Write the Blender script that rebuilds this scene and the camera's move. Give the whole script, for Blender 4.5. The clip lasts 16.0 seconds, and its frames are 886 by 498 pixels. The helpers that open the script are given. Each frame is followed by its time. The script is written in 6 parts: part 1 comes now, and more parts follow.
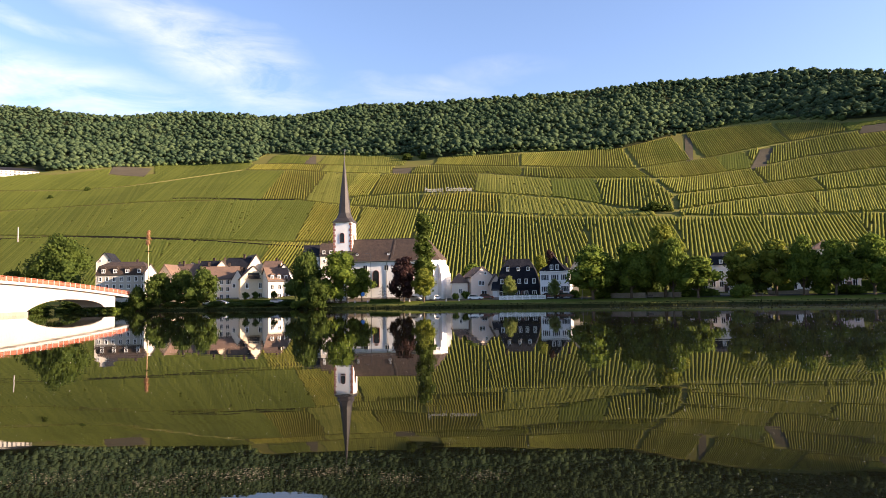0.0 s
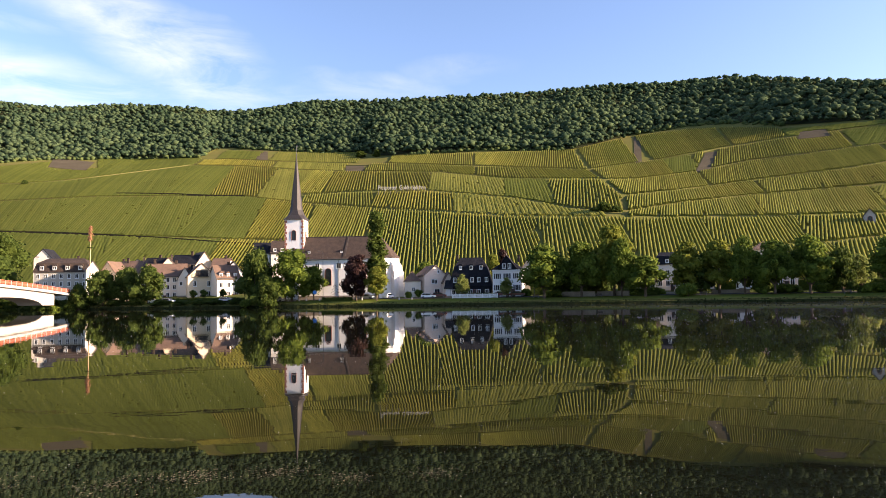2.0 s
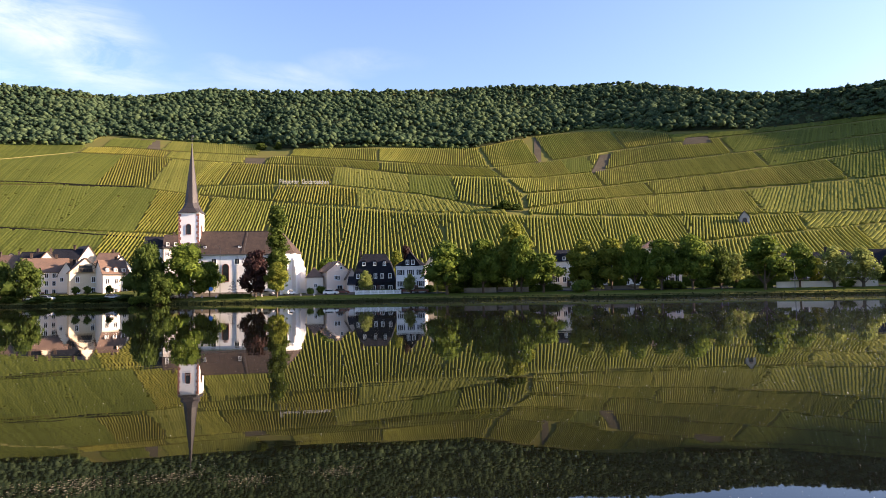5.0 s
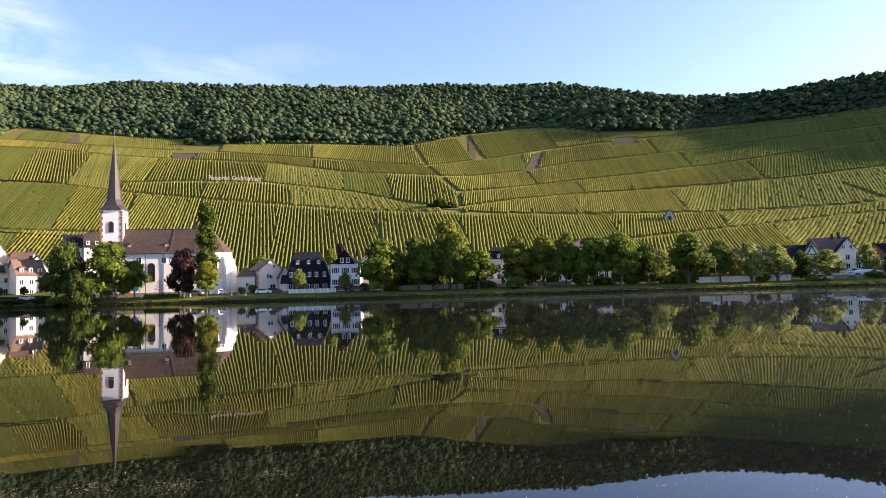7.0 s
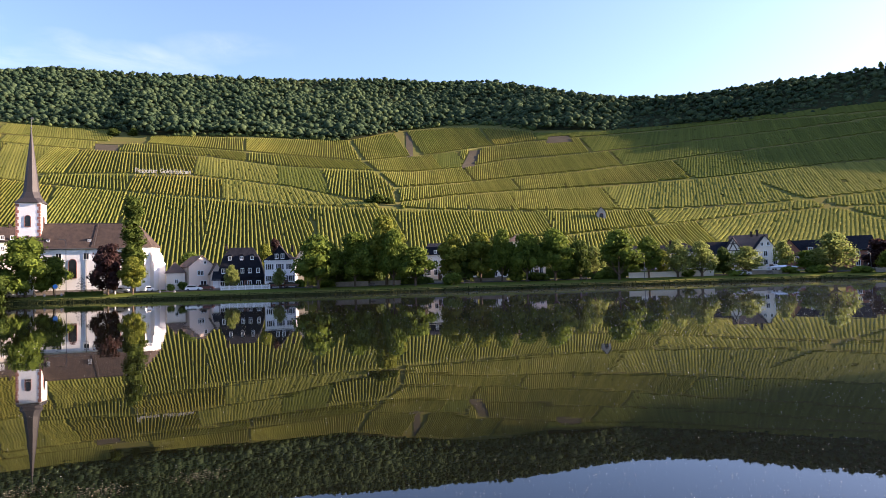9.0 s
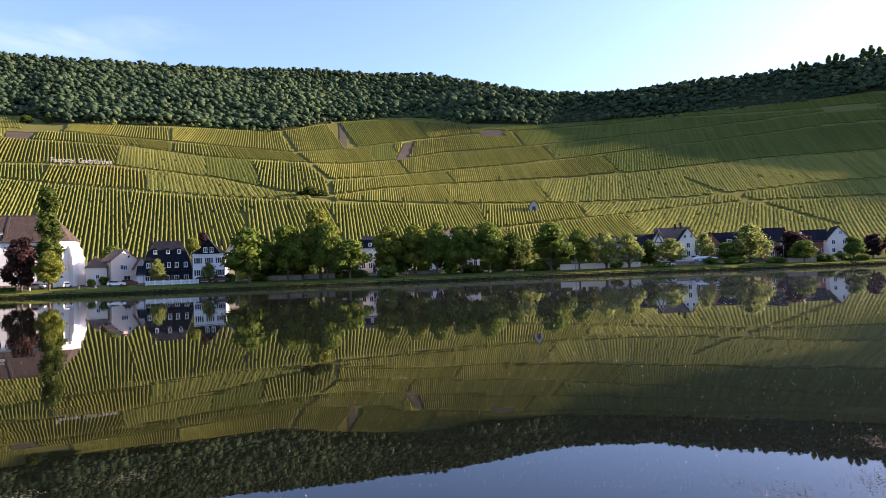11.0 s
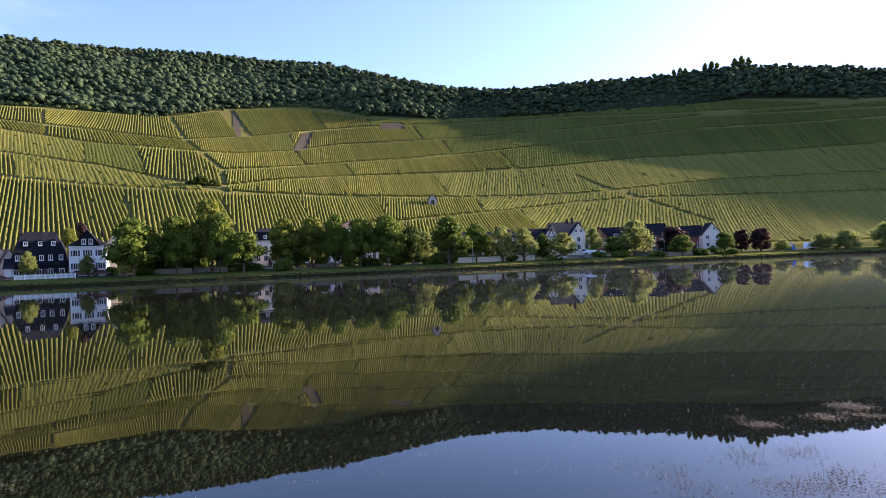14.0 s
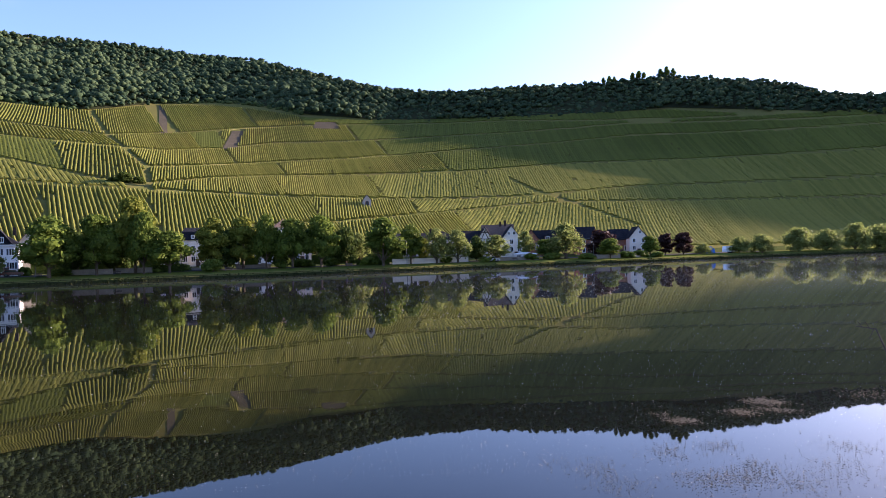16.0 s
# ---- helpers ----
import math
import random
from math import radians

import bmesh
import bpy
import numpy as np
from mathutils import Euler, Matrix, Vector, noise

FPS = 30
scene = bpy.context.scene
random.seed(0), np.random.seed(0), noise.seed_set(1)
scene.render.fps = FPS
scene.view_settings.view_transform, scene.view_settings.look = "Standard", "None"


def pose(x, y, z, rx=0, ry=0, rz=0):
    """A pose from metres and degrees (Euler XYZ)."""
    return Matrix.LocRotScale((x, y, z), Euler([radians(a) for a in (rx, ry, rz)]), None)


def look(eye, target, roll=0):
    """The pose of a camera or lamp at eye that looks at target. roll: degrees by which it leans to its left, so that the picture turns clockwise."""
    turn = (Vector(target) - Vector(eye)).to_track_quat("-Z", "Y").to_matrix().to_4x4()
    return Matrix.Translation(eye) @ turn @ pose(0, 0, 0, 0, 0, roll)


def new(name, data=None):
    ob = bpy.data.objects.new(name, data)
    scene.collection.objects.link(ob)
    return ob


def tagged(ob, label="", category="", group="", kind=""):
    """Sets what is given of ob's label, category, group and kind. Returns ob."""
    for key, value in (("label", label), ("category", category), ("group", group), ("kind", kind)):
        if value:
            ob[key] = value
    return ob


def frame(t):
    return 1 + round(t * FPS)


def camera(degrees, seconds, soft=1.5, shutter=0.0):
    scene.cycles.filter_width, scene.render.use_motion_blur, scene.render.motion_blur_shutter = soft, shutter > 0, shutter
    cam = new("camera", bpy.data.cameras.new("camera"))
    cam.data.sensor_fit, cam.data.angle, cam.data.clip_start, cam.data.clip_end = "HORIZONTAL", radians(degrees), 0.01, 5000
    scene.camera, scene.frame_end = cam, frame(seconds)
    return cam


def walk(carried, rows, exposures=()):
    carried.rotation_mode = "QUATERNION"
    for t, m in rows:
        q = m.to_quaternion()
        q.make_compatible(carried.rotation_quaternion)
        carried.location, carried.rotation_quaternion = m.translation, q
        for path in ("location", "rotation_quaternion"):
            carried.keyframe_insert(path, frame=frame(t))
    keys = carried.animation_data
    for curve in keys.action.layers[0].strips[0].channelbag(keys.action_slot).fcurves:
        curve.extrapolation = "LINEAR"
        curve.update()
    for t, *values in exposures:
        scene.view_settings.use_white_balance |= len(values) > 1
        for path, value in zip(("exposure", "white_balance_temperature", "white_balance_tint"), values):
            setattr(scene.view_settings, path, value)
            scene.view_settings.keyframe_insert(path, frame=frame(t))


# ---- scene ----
cam = camera(67.97, 16.0, soft=0.5)
EYE = 3.3
EXPOSURES = ((0.0, 2.03, 6500, 24), (4.0, 2.12, 6400, 26), (9.0, 2.22, 6100, 30), (13.0, 2.24, 5800, 33), (16.0, 2.18, 5650, 34))
# seconds, yaw to the left, pitch, roll
PATH = [
    (0.0, 0.00, 4.06, -1.04), (0.5, -0.88, 4.03, -1.01), (1.0, -1.88, 3.96, -0.96), (1.5, -2.94, 3.91, -0.95),
    (2.0, -4.08, 3.85, -0.96), (2.5, -5.30, 3.76, -0.97), (3.0, -6.62, 3.66, -0.98), (3.5, -8.02, 3.56, -0.96),
    (4.0, -9.50, 3.48, -0.94), (6.5, -16.74, 3.17, -1.41), (7.0, -18.10, 3.05, -1.55), (7.5, -19.49, 2.94, -1.66),
    (8.0, -20.87, 2.81, -1.71), (8.5, -22.24, 2.70, -1.73), (9.0, -23.58, 2.55, -1.71), (11.5, -30.74, 1.55, -2.18),
    (12.0, -32.25, 1.40, -2.19), (12.5, -33.67, 1.25, -2.22), (13.0, -35.10, 1.11, -2.26), (13.5, -36.54, 0.96, -2.19),
    (14.0, -38.00, 0.81, -2.09), (14.5, -39.42, 0.74, -2.03), (15.0, -40.82, 0.70, -1.90), (15.5, -42.24, 0.72, -1.85),
    (16.0, -43.72, 0.75, -1.80),
]
walk(cam, [(t, pose(0, 0, EYE, 90 + p, 0, y) @ pose(0, 0, 0, 0, 0, r)) for t, y, p, r in PATH], EXPOSURES)

# ---- daylight ----
SUN_AZ, SUN_EL = 104.0, 17.0
sun = new("sun", bpy.data.lights.new("sun", "SUN"))
sun.data.energy, sun.data.angle, sun.data.color = 4.7, radians(0.5), (1.0, 0.81, 0.55)
sun.matrix_world = look((math.sin(radians(SUN_AZ)) * 500, math.cos(radians(SUN_AZ)) * 500, math.tan(radians(SUN_EL)) * 500), (0, 0, 0))

world = bpy.data.worlds.new("world")
scene.world = world
world.use_nodes = True
wn, wl = world.node_tree.nodes, world.node_tree.links
wn.clear()
w_out, w_bg = wn.new("ShaderNodeOutputWorld"), wn.new("ShaderNodeBackground")
w_sky = wn.new("ShaderNodeTexSky")
w_sky.sky_type, w_sky.sun_disc = "NISHITA", False
w_sky.sun_elevation, w_sky.sun_rotation = radians(SUN_EL), radians(SUN_AZ)
w_sky.air_density, w_sky.dust_density, w_sky.ozone_density = 1.0, 1.2, 2.6
# thin drifting clouds, each an uneven oval in the sky: azimuth and height (radians, tangent), half length, half width, tilt
CLOUDS = ((-0.35, 0.36, 0.25, 0.075, -0.45, 0.85), (-0.60, 0.285, 0.34, 0.062, -0.06, 0.95), (-0.62, 0.375, 0.16, 0.016, -0.10, 0.6), (-0.64, 0.455, 0.12, 0.025, -0.25, 0.6),
          (-0.17, 0.293, 0.15, 0.020, 0.05, 0.45), (-0.035, 0.314, 0.13, 0.026, -0.10, 0.45), (0.095, 0.340, 0.11, 0.028, 0.15, 0.3))


def world_math(op, a, b=None, clamp=False):
    n = wn.new("ShaderNodeMath")
    n.operation, n.use_clamp = op, clamp
    for k, q in enumerate((a, b)):
        if q is None:
            continue
        if isinstance(q, (int, float)):
            n.inputs[k].default_value = q
        else:
            wl.new(q, n.inputs[k])
    return n.outputs[0]


w_tc, w_map, w_n1, w_sep = wn.new("ShaderNodeTexCoord"), wn.new("ShaderNodeMapping"), wn.new("ShaderNodeTexNoise"), wn.new("ShaderNodeSeparateXYZ")
w_map.inputs["Rotation"].default_value = (0, radians(18), 0)
w_map.inputs["Scale"].default_value = (4.0, 4.0, 15.0)
w_n1.inputs["Scale"].default_value, w_n1.inputs["Detail"].default_value, w_n1.inputs["Roughness"].default_value, w_n1.inputs["Distortion"].default_value = 1.6, 9, 0.62, 0.5
wl.new(w_tc.outputs["Generated"], w_map.inputs["Vector"])
wl.new(w_map.outputs[0], w_n1.inputs["Vector"])
wl.new(w_tc.outputs["Generated"], w_sep.inputs[0])
sx, sy, sz = w_sep.outputs
c_az = world_math("ARCTAN2", sx, sy)
c_te = world_math("DIVIDE", sz, world_math("SQRT", world_math("ADD", world_math("MULTIPLY", sx, sx), world_math("MULTIPLY", sy, sy))))
w_n2 = wn.new("ShaderNodeTexNoise")
w_n2.inputs["Scale"].default_value, w_n2.inputs["Detail"].default_value = 5.0, 5
wl.new(w_tc.outputs["Generated"], w_n2.inputs["Vector"])
w_warp = wn.new("ShaderNodeSeparateColor")
wl.new(w_n2.outputs["Color"], w_warp.inputs[0])
c_az = world_math("ADD", c_az, world_math("MULTIPLY", world_math("SUBTRACT", w_warp.outputs[0], 0.5), 0.26))
c_te = world_math("ADD", c_te, world_math("MULTIPLY", world_math("SUBTRACT", w_warp.outputs[1], 0.5), 0.07))
cover = None
for az0, te0, ra, rb, tilt, dense in CLOUDS:
    du, dv = world_math("SUBTRACT", c_az, az0), world_math("SUBTRACT", c_te, te0)
    c, t = math.cos(tilt), math.sin(tilt)
    p = world_math("DIVIDE", world_math("ADD", world_math("MULTIPLY", du, c), world_math("MULTIPLY", dv, t)), ra)
    q = world_math("DIVIDE", world_math("SUBTRACT", world_math("MULTIPLY", dv, c), world_math("MULTIPLY", du, t)), rb)
    m = world_math("SUBTRACT", 1.0, world_math("ADD", world_math("MULTIPLY", p, p), world_math("MULTIPLY", q, q)), True)
    m = world_math("MULTIPLY", m, dense)
    cover = m if cover is None else world_math("MAXIMUM", cover, m)
w_ramp = wn.new("ShaderNodeMapRange")
w_ramp.inputs["From Min"].default_value, w_ramp.inputs["From Max"].default_value = 0.34, 0.80
wl.new(w_n1.outputs["Fac"], w_ramp.inputs["Value"])
w_mix = wn.new("ShaderNodeMixRGB")
w_mix.inputs["Color2"].default_value = (4.9, 4.9, 5.2, 1)
w_bg.inputs["Strength"].default_value = 0.079
wl.new(world_math("MULTIPLY", world_math("MULTIPLY", world_math("POWER", cover, 1.1), w_ramp.outputs[0]), 0.80, True), w_mix.inputs["Fac"])
for a, b in ((w_sky.outputs[0], w_mix.inputs["Color1"]), (w_mix.outputs[0], w_bg.inputs["Color"]), (w_bg.outputs[0], w_out.inputs["Surface"])):
    wl.new(a, b)


# ---- materials ----
def material(name, base, other=None, rough=0.8, scale=1.0, fine=12.0, bump=0.0, metal=0.0, spec=0.4, by="noise", through_light=0.0, amount=1.0):
    """A surface that wanders between two colours at two scales. by: noise, object or island adds a random tone for each."""
    m = bpy.data.materials.new(name)
    m.use_nodes = True
    n, l = m.node_tree.nodes, m.node_tree.links
    b = n["Principled BSDF"]
    b.inputs["Roughness"].default_value, b.inputs["Metallic"].default_value = rough, metal
    b.inputs["Specular IOR Level"].default_value = spec
    other = other or tuple(0.72 * c for c in base)
    geo = n.new("ShaderNodeNewGeometry")
    big, small = n.new("ShaderNodeTexNoise"), n.new("ShaderNodeTexNoise")
    big.inputs["Scale"].default_value, big.inputs["Detail"].default_value = scale, 4
    small.inputs["Scale"].default_value, small.inputs["Detail"].default_value = fine, 3
    add = n.new("ShaderNodeMath")
    add.operation = "ADD"
    rng = n.new("ShaderNodeMapRange")
    rng.inputs["From Min"].default_value, rng.inputs["From Max"].default_value = 0.7, 1.3
    l.new(geo.outputs["Position"], big.inputs["Vector"])
    l.new(geo.outputs["Position"], small.inputs["Vector"])
    l.new(big.outputs["Fac"], add.inputs[0])
    l.new(small.outputs["Fac"], add.inputs[1])
    value = add.outputs[0]
    if by != "noise":
        rnd = n.new("ShaderNodeObjectInfo").outputs["Random"] if by == "object" else geo.outputs["Random Per Island"]
        mul, add2 = n.new("ShaderNodeMath"), n.new("ShaderNodeMath")
        mul.operation, mul.inputs[1].default_value = "MULTIPLY_ADD", 0.5 * amount
        mul.inputs[2].default_value = -0.25 * amount
        l.new(rnd, mul.inputs[0])
        l.new(mul.outputs[0], add2.inputs[0])
        l.new(value, add2.inputs[1])
        value = add2.outputs[0]
    l.new(value, rng.inputs["Value"])
    mix = n.new("ShaderNodeMixRGB")
    mix.inputs["Color1"].default_value, mix.inputs["Color2"].default_value = (*base, 1), (*other, 1)
    l.new(rng.outputs[0], mix.inputs["Fac"])
    l.new(mix.outputs[0], b.inputs["Base Color"])
    if bump:
        bp = n.new("ShaderNodeBump")
        bp.inputs["Strength"].default_value, bp.inputs["Distance"].default_value = min(1, bump), 0.2
        l.new(small.outputs["Fac"], bp.inputs["Height"])
        l.new(bp.outputs[0], b.inputs["Normal"])
    if through_light:
        tr, ms = n.new("ShaderNodeBsdfTranslucent"), n.new("ShaderNodeMixShader")
        l.new(mix.outputs[0], tr.inputs["Color"])
        ms.inputs["Fac"].default_value = through_light
        l.new(b.outputs[0], ms.inputs[1])
        l.new(tr.outputs[0], ms.inputs[2])
        l.new(ms.outputs[0], n["Material Output"].inputs["Surface"])
    return m


def water_material():
    m = bpy.data.materials.new("river_water")
    m.use_nodes = True
    n, l = m.node_tree.nodes, m.node_tree.links
    b = n["Principled BSDF"]
    b.inputs["Base Color"].default_value = (0.004, 0.0045, 0.002, 1)
    b.inputs["Roughness"].default_value, b.inputs["IOR"].default_value = 0.015, 1.33
    b.inputs["Specular IOR Level"].default_value = 0.5
    geo, mp = n.new("ShaderNodeNewGeometry"), n.new("ShaderNodeMapping")
    mp.inputs["Rotation"].default_value = (0, 0, radians(22))
    mp.inputs["Scale"].default_value = (0.35, 1.0, 1.0)
    a, c = n.new("ShaderNodeTexNoise"), n.new("ShaderNodeTexNoise")
    a.inputs["Scale"].default_value, a.inputs["Detail"].default_value = 0.5, 2
    c.inputs["Scale"].default_value, c.inputs["Detail"].default_value = 3.0, 2
    ad = n.new("ShaderNodeMath")
    ad.operation = "MULTIPLY_ADD"
    ad.inputs[1].default_value = 0.10
    bp = n.new("ShaderNodeBump")
    bp.inputs["Strength"].default_value, bp.inputs["Distance"].default_value = 1.0, 0.0035
    l.new(geo.outputs["Position"], mp.inputs["Vector"])
    l.new(mp.outputs[0], a.inputs["Vector"])
    l.new(mp.outputs[0], c.inputs["Vector"])
    l.new(c.outputs["Fac"], ad.inputs[0])
    l.new(a.outputs["Fac"], ad.inputs[2])
    l.new(ad.outputs[0], bp.inputs["Height"])
    l.new(bp.outputs[0], b.inputs["Normal"])
    # a patchy rough gloss imitates the bright backlit haze over the water
    haze_gloss, patch, amount = n.new("ShaderNodeBsdfGlossy"), n.new("ShaderNodeTexNoise"), n.new("ShaderNodeMapRange")
    haze_gloss.inputs["Color"].default_value, haze_gloss.inputs["Roughness"].default_value = (0.62, 0.62, 0.63, 1), 0.34
    patch.inputs["Scale"].default_value, patch.inputs["Detail"].default_value = 0.09, 5
    amount.inputs["From Min"].default_value, amount.inputs["From Max"].default_value = 0.3, 0.7
    amount.inputs["To Min"].default_value, amount.inputs["To Max"].default_value = 0.020, 0.060
    mix = n.new("ShaderNodeMixShader")
    l.new(mp.outputs[0], patch.inputs["Vector"])
    l.new(patch.outputs["Fac"], amount.inputs["Value"])
    # the imitated haze grows with x, towards the sun's side
    where, along, haze_fac = n.new("ShaderNodeSeparateXYZ"), n.new("ShaderNodeMapRange"), n.new("ShaderNodeMath")
    along.inputs["From Min"].default_value, along.inputs["From Max"].default_value = 0.0, 75.0
    along.inputs["To Min"].default_value, along.inputs["To Max"].default_value = 0.06, 1.0
    haze_fac.operation = "MULTIPLY"
    l.new(geo.outputs["Position"], where.inputs[0])
    l.new(where.outputs[0], along.inputs["Value"])
    l.new(along.outputs[0], haze_fac.inputs[0])
    l.new(amount.outputs[0], haze_fac.inputs[1])
    l.new(haze_fac.outputs[0], mix.inputs["Fac"])
    l.new(b.outputs[0], mix.inputs[1])
    l.new(haze_gloss.outputs[0], mix.inputs[2])
    l.new(mix.outputs[0], n["Material Output"].inputs["Surface"])
    return m


M_WATER = water_material()
M_GROUND = material("grass_and_soil", (0.106, 0.120, 0.030), (0.138, 0.116, 0.042), 0.95, 0.03, 0.6, 0.4, spec=0.0)
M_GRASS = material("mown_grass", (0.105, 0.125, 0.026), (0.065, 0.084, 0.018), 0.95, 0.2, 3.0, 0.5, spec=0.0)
# darker copy of the grass: shade behind the trees is in the colour
M_LAWN_SHADE = material("lawn_with_painted_shade", (0.050, 0.066, 0.018), (0.075, 0.080, 0.028), 0.95, 0.15, 3.0, 0.5, spec=0.0)
# rank grass, darkened further to paint the shade of the undercut bank
M_REED_SHADE = material("rank_bank_grass_with_shade", (0.018, 0.026, 0.008), (0.034, 0.036, 0.014), 0.95, 0.2, 3.0, 0.5, spec=0.0)
M_ROAD = material("asphalt_road", (0.10, 0.095, 0.09), (0.06, 0.058, 0.055), 0.9, 0.2, 5.0, spec=0.0)
M_PATH = material("vineyard_track", (0.135, 0.14, 0.045), (0.18, 0.155, 0.07), 0.95, 0.05, 0.8, spec=0.0)
M_SOIL = material("bare_soil", (0.100, 0.086, 0.060), (0.070, 0.060, 0.042), 0.95, 0.05, 0.8, spec=0.0)
M_VINE = material("vine_leaves", (0.305, 0.302, 0.066), (0.20, 0.212, 0.044), 0.7, 0.012, 1.3, 0.6, by="island", through_light=0.55, spec=0.03)
M_VINE_GOLD = material("yellowing_vine_leaves", (0.31, 0.285, 0.058), (0.20, 0.20, 0.04), 0.7, 0.02, 1.3, 0.6, by="island", through_light=0.55, spec=0.03)
# this green also paints shade and haze on the upper eastern slope
M_VINE_LUSH = material("lush_and_shaded_vine_leaves", (0.190, 0.215, 0.042), (0.125, 0.150, 0.028), 0.7, 0.015, 1.3, 0.6, by="island", through_light=0.55, spec=0.03)
M_FOREST = material("forest_leaves", (0.030, 0.054, 0.030), (0.070, 0.100, 0.048), 0.85, 0.012, 0.5, 0.5, by="island", amount=1.3, through_light=0.25, spec=0.02)
M_LITTER_SHADE = material("leaf_litter_and_undergrowth_with_shade", (0.020, 0.026, 0.012), (0.034, 0.036, 0.018), 0.95, 0.05, 0.8, 0.5, spec=0.0)
M_FOREST_EDGE = material("forest_edge_leaves", (0.040, 0.064, 0.024), (0.085, 0.105, 0.034), 0.85, 0.02, 0.5, 0.5, by="island", amount=0.8, spec=0.02)
M_LEAF = material("linden_leaves", (0.135, 0.18, 0.026), (0.055, 0.085, 0.016), 0.6, 0.25, 2.0, by="island", through_light=0.42, spec=0.04)
M_LEAF_YELLOW = material("yellow_green_leaves", (0.19, 0.20, 0.030), (0.10, 0.125, 0.020), 0.6, 0.25, 2.0, by="island", through_light=0.42, spec=0.04)
M_LEAF_PALE = material("silver_green_leaves", (0.235, 0.265, 0.075), (0.14, 0.175, 0.048), 0.6, 0.25, 2.0, by="island", through_light=0.55, spec=0.04)
M_LEAF_RED = material("copper_beech_leaves", (0.046, 0.022, 0.019), (0.028, 0.015, 0.014), 0.55, 0.3, 2.0, by="island", through_light=0.42, spec=0.12)
M_LEAF_DARK = material("poplar_leaves", (0.044, 0.070, 0.016), (0.076, 0.104, 0.020), 0.6, 0.3, 2.0, by="island", through_light=0.42, spec=0.04)
M_BARK = material("bark", (0.11, 0.085, 0.06), (0.06, 0.045, 0.03), 0.95, 1.0, 8.0, 0.5, spec=0.10)
M_WHITE = material("white_render", (0.73, 0.65, 0.55), (0.65, 0.575, 0.485), 0.9, 0.3, 5.0)
M_CHURCH = material("white_church_limewash", (0.83, 0.81, 0.78), (0.75, 0.73, 0.70), 0.9, 0.3, 4.0)
M_CREAM = material("cream_render", (0.64, 0.53, 0.38), (0.55, 0.45, 0.32), 0.9, 0.3, 5.0)
M_BEIGE = material("beige_grey_render", (0.42, 0.39, 0.33), (0.35, 0.32, 0.27), 0.9, 0.3, 5.0)
M_PINK = material("pale_pink_render", (0.80, 0.62, 0.50), (0.71, 0.55, 0.44), 0.9, 0.3, 5.0)
M_BLUEWHITE = material("bluish_white_render", (0.82, 0.80, 0.77), (0.72, 0.71, 0.69), 0.9, 0.3, 5.0)
M_SLATE = material("slate_roof", (0.010, 0.011, 0.015), (0.021, 0.022, 0.027), 0.8, 0.6, 9.0, 0.4, spec=0.06)
M_OLDSLATE = material("weathered_slate_roof", (0.070, 0.048, 0.036), (0.028, 0.022, 0.020), 0.8, 0.9, 6.0, 0.6, spec=0.2)
M_BROWNROOF = material("brown_tile_roof", (0.15, 0.09, 0.06), (0.09, 0.058, 0.042), 0.8, 0.5, 9.0, 0.4)
M_SPIRE = material("spire_slate", (0.036, 0.029, 0.027), (0.022, 0.019, 0.019), 0.6, 0.6, 9.0, 0.3)
M_BRICK = material("red_brick", (0.26, 0.11, 0.07), (0.19, 0.085, 0.055), 0.9, 0.5, 9.0)
M_SANDSTONE = material("red_sandstone", (0.33, 0.15, 0.11), (0.25, 0.11, 0.085), 0.9, 0.8, 9.0)
M_GLASS = material("window_glass", (0.012, 0.014, 0.017), (0.02, 0.022, 0.027), 0.15, 0.5, 2.0, spec=0.35)
M_FRAME = material("white_window_frame", (0.75, 0.75, 0.73), (0.68, 0.68, 0.66), 0.6, 0.5, 5.0)
M_DARKWOOD = material("dark_wood", (0.06, 0.045, 0.035), (0.04, 0.03, 0.024), 0.8, 0.8, 8.0)
M_SHUTTER = material("dark_shutter_paint", (0.035, 0.045, 0.06), (0.05, 0.055, 0.07), 0.6, 0.8, 8.0)
M_WALLSTONE = material("stone_wall", (0.28, 0.24, 0.19), (0.18, 0.155, 0.125), 0.95, 0.4, 3.0, 0.5)
M_DARKSTONE_SHADOW = material("dark_dry_stone_and_shadow", (0.085, 0.066, 0.048), (0.050, 0.040, 0.030), 0.95, 0.3, 3.0, 0.5, spec=0.0)
M_CONCRETE = material("pale_concrete", (0.38, 0.35, 0.32), (0.31, 0.285, 0.26), 0.9, 0.15, 2.0)
M_RAIL = material("rust_red_railing_paint", (0.34, 0.085, 0.045), (0.27, 0.065, 0.035), 0.6, 0.5, 5.0)
M_METAL = material("galvanised_steel", (0.12, 0.12, 0.12), (0.09, 0.09, 0.09), 0.6, 0.8, 5.0, metal=0.3)
M_BLUESIGN = material("blue_sign_paint", (0.03, 0.22, 0.62), (0.03, 0.19, 0.55), 0.5)
M_SIGN_LETTER = material("weathered_letter_paint", (0.42, 0.42, 0.38), (0.34, 0.34, 0.31), 0.7)
M_LETTER = material("white_letter_paint", (0.82, 0.82, 0.80), (0.74, 0.74, 0.72), 0.6)
M_RUBBER = material("tyre_rubber", (0.02, 0.02, 0.02), None, 0.9)
M_CARWHITE = material("white_car_paint", (0.75, 0.75, 0.75), (0.70, 0.70, 0.70), 0.25, spec=0.6)
M_CARDARK = material("dark_red_car_paint", (0.10, 0.02, 0.02), None, 0.25, spec=0.6)
M_CARSILVER = material("silver_car_paint", (0.45, 0.46, 0.48), None, 0.3, spec=0.6)
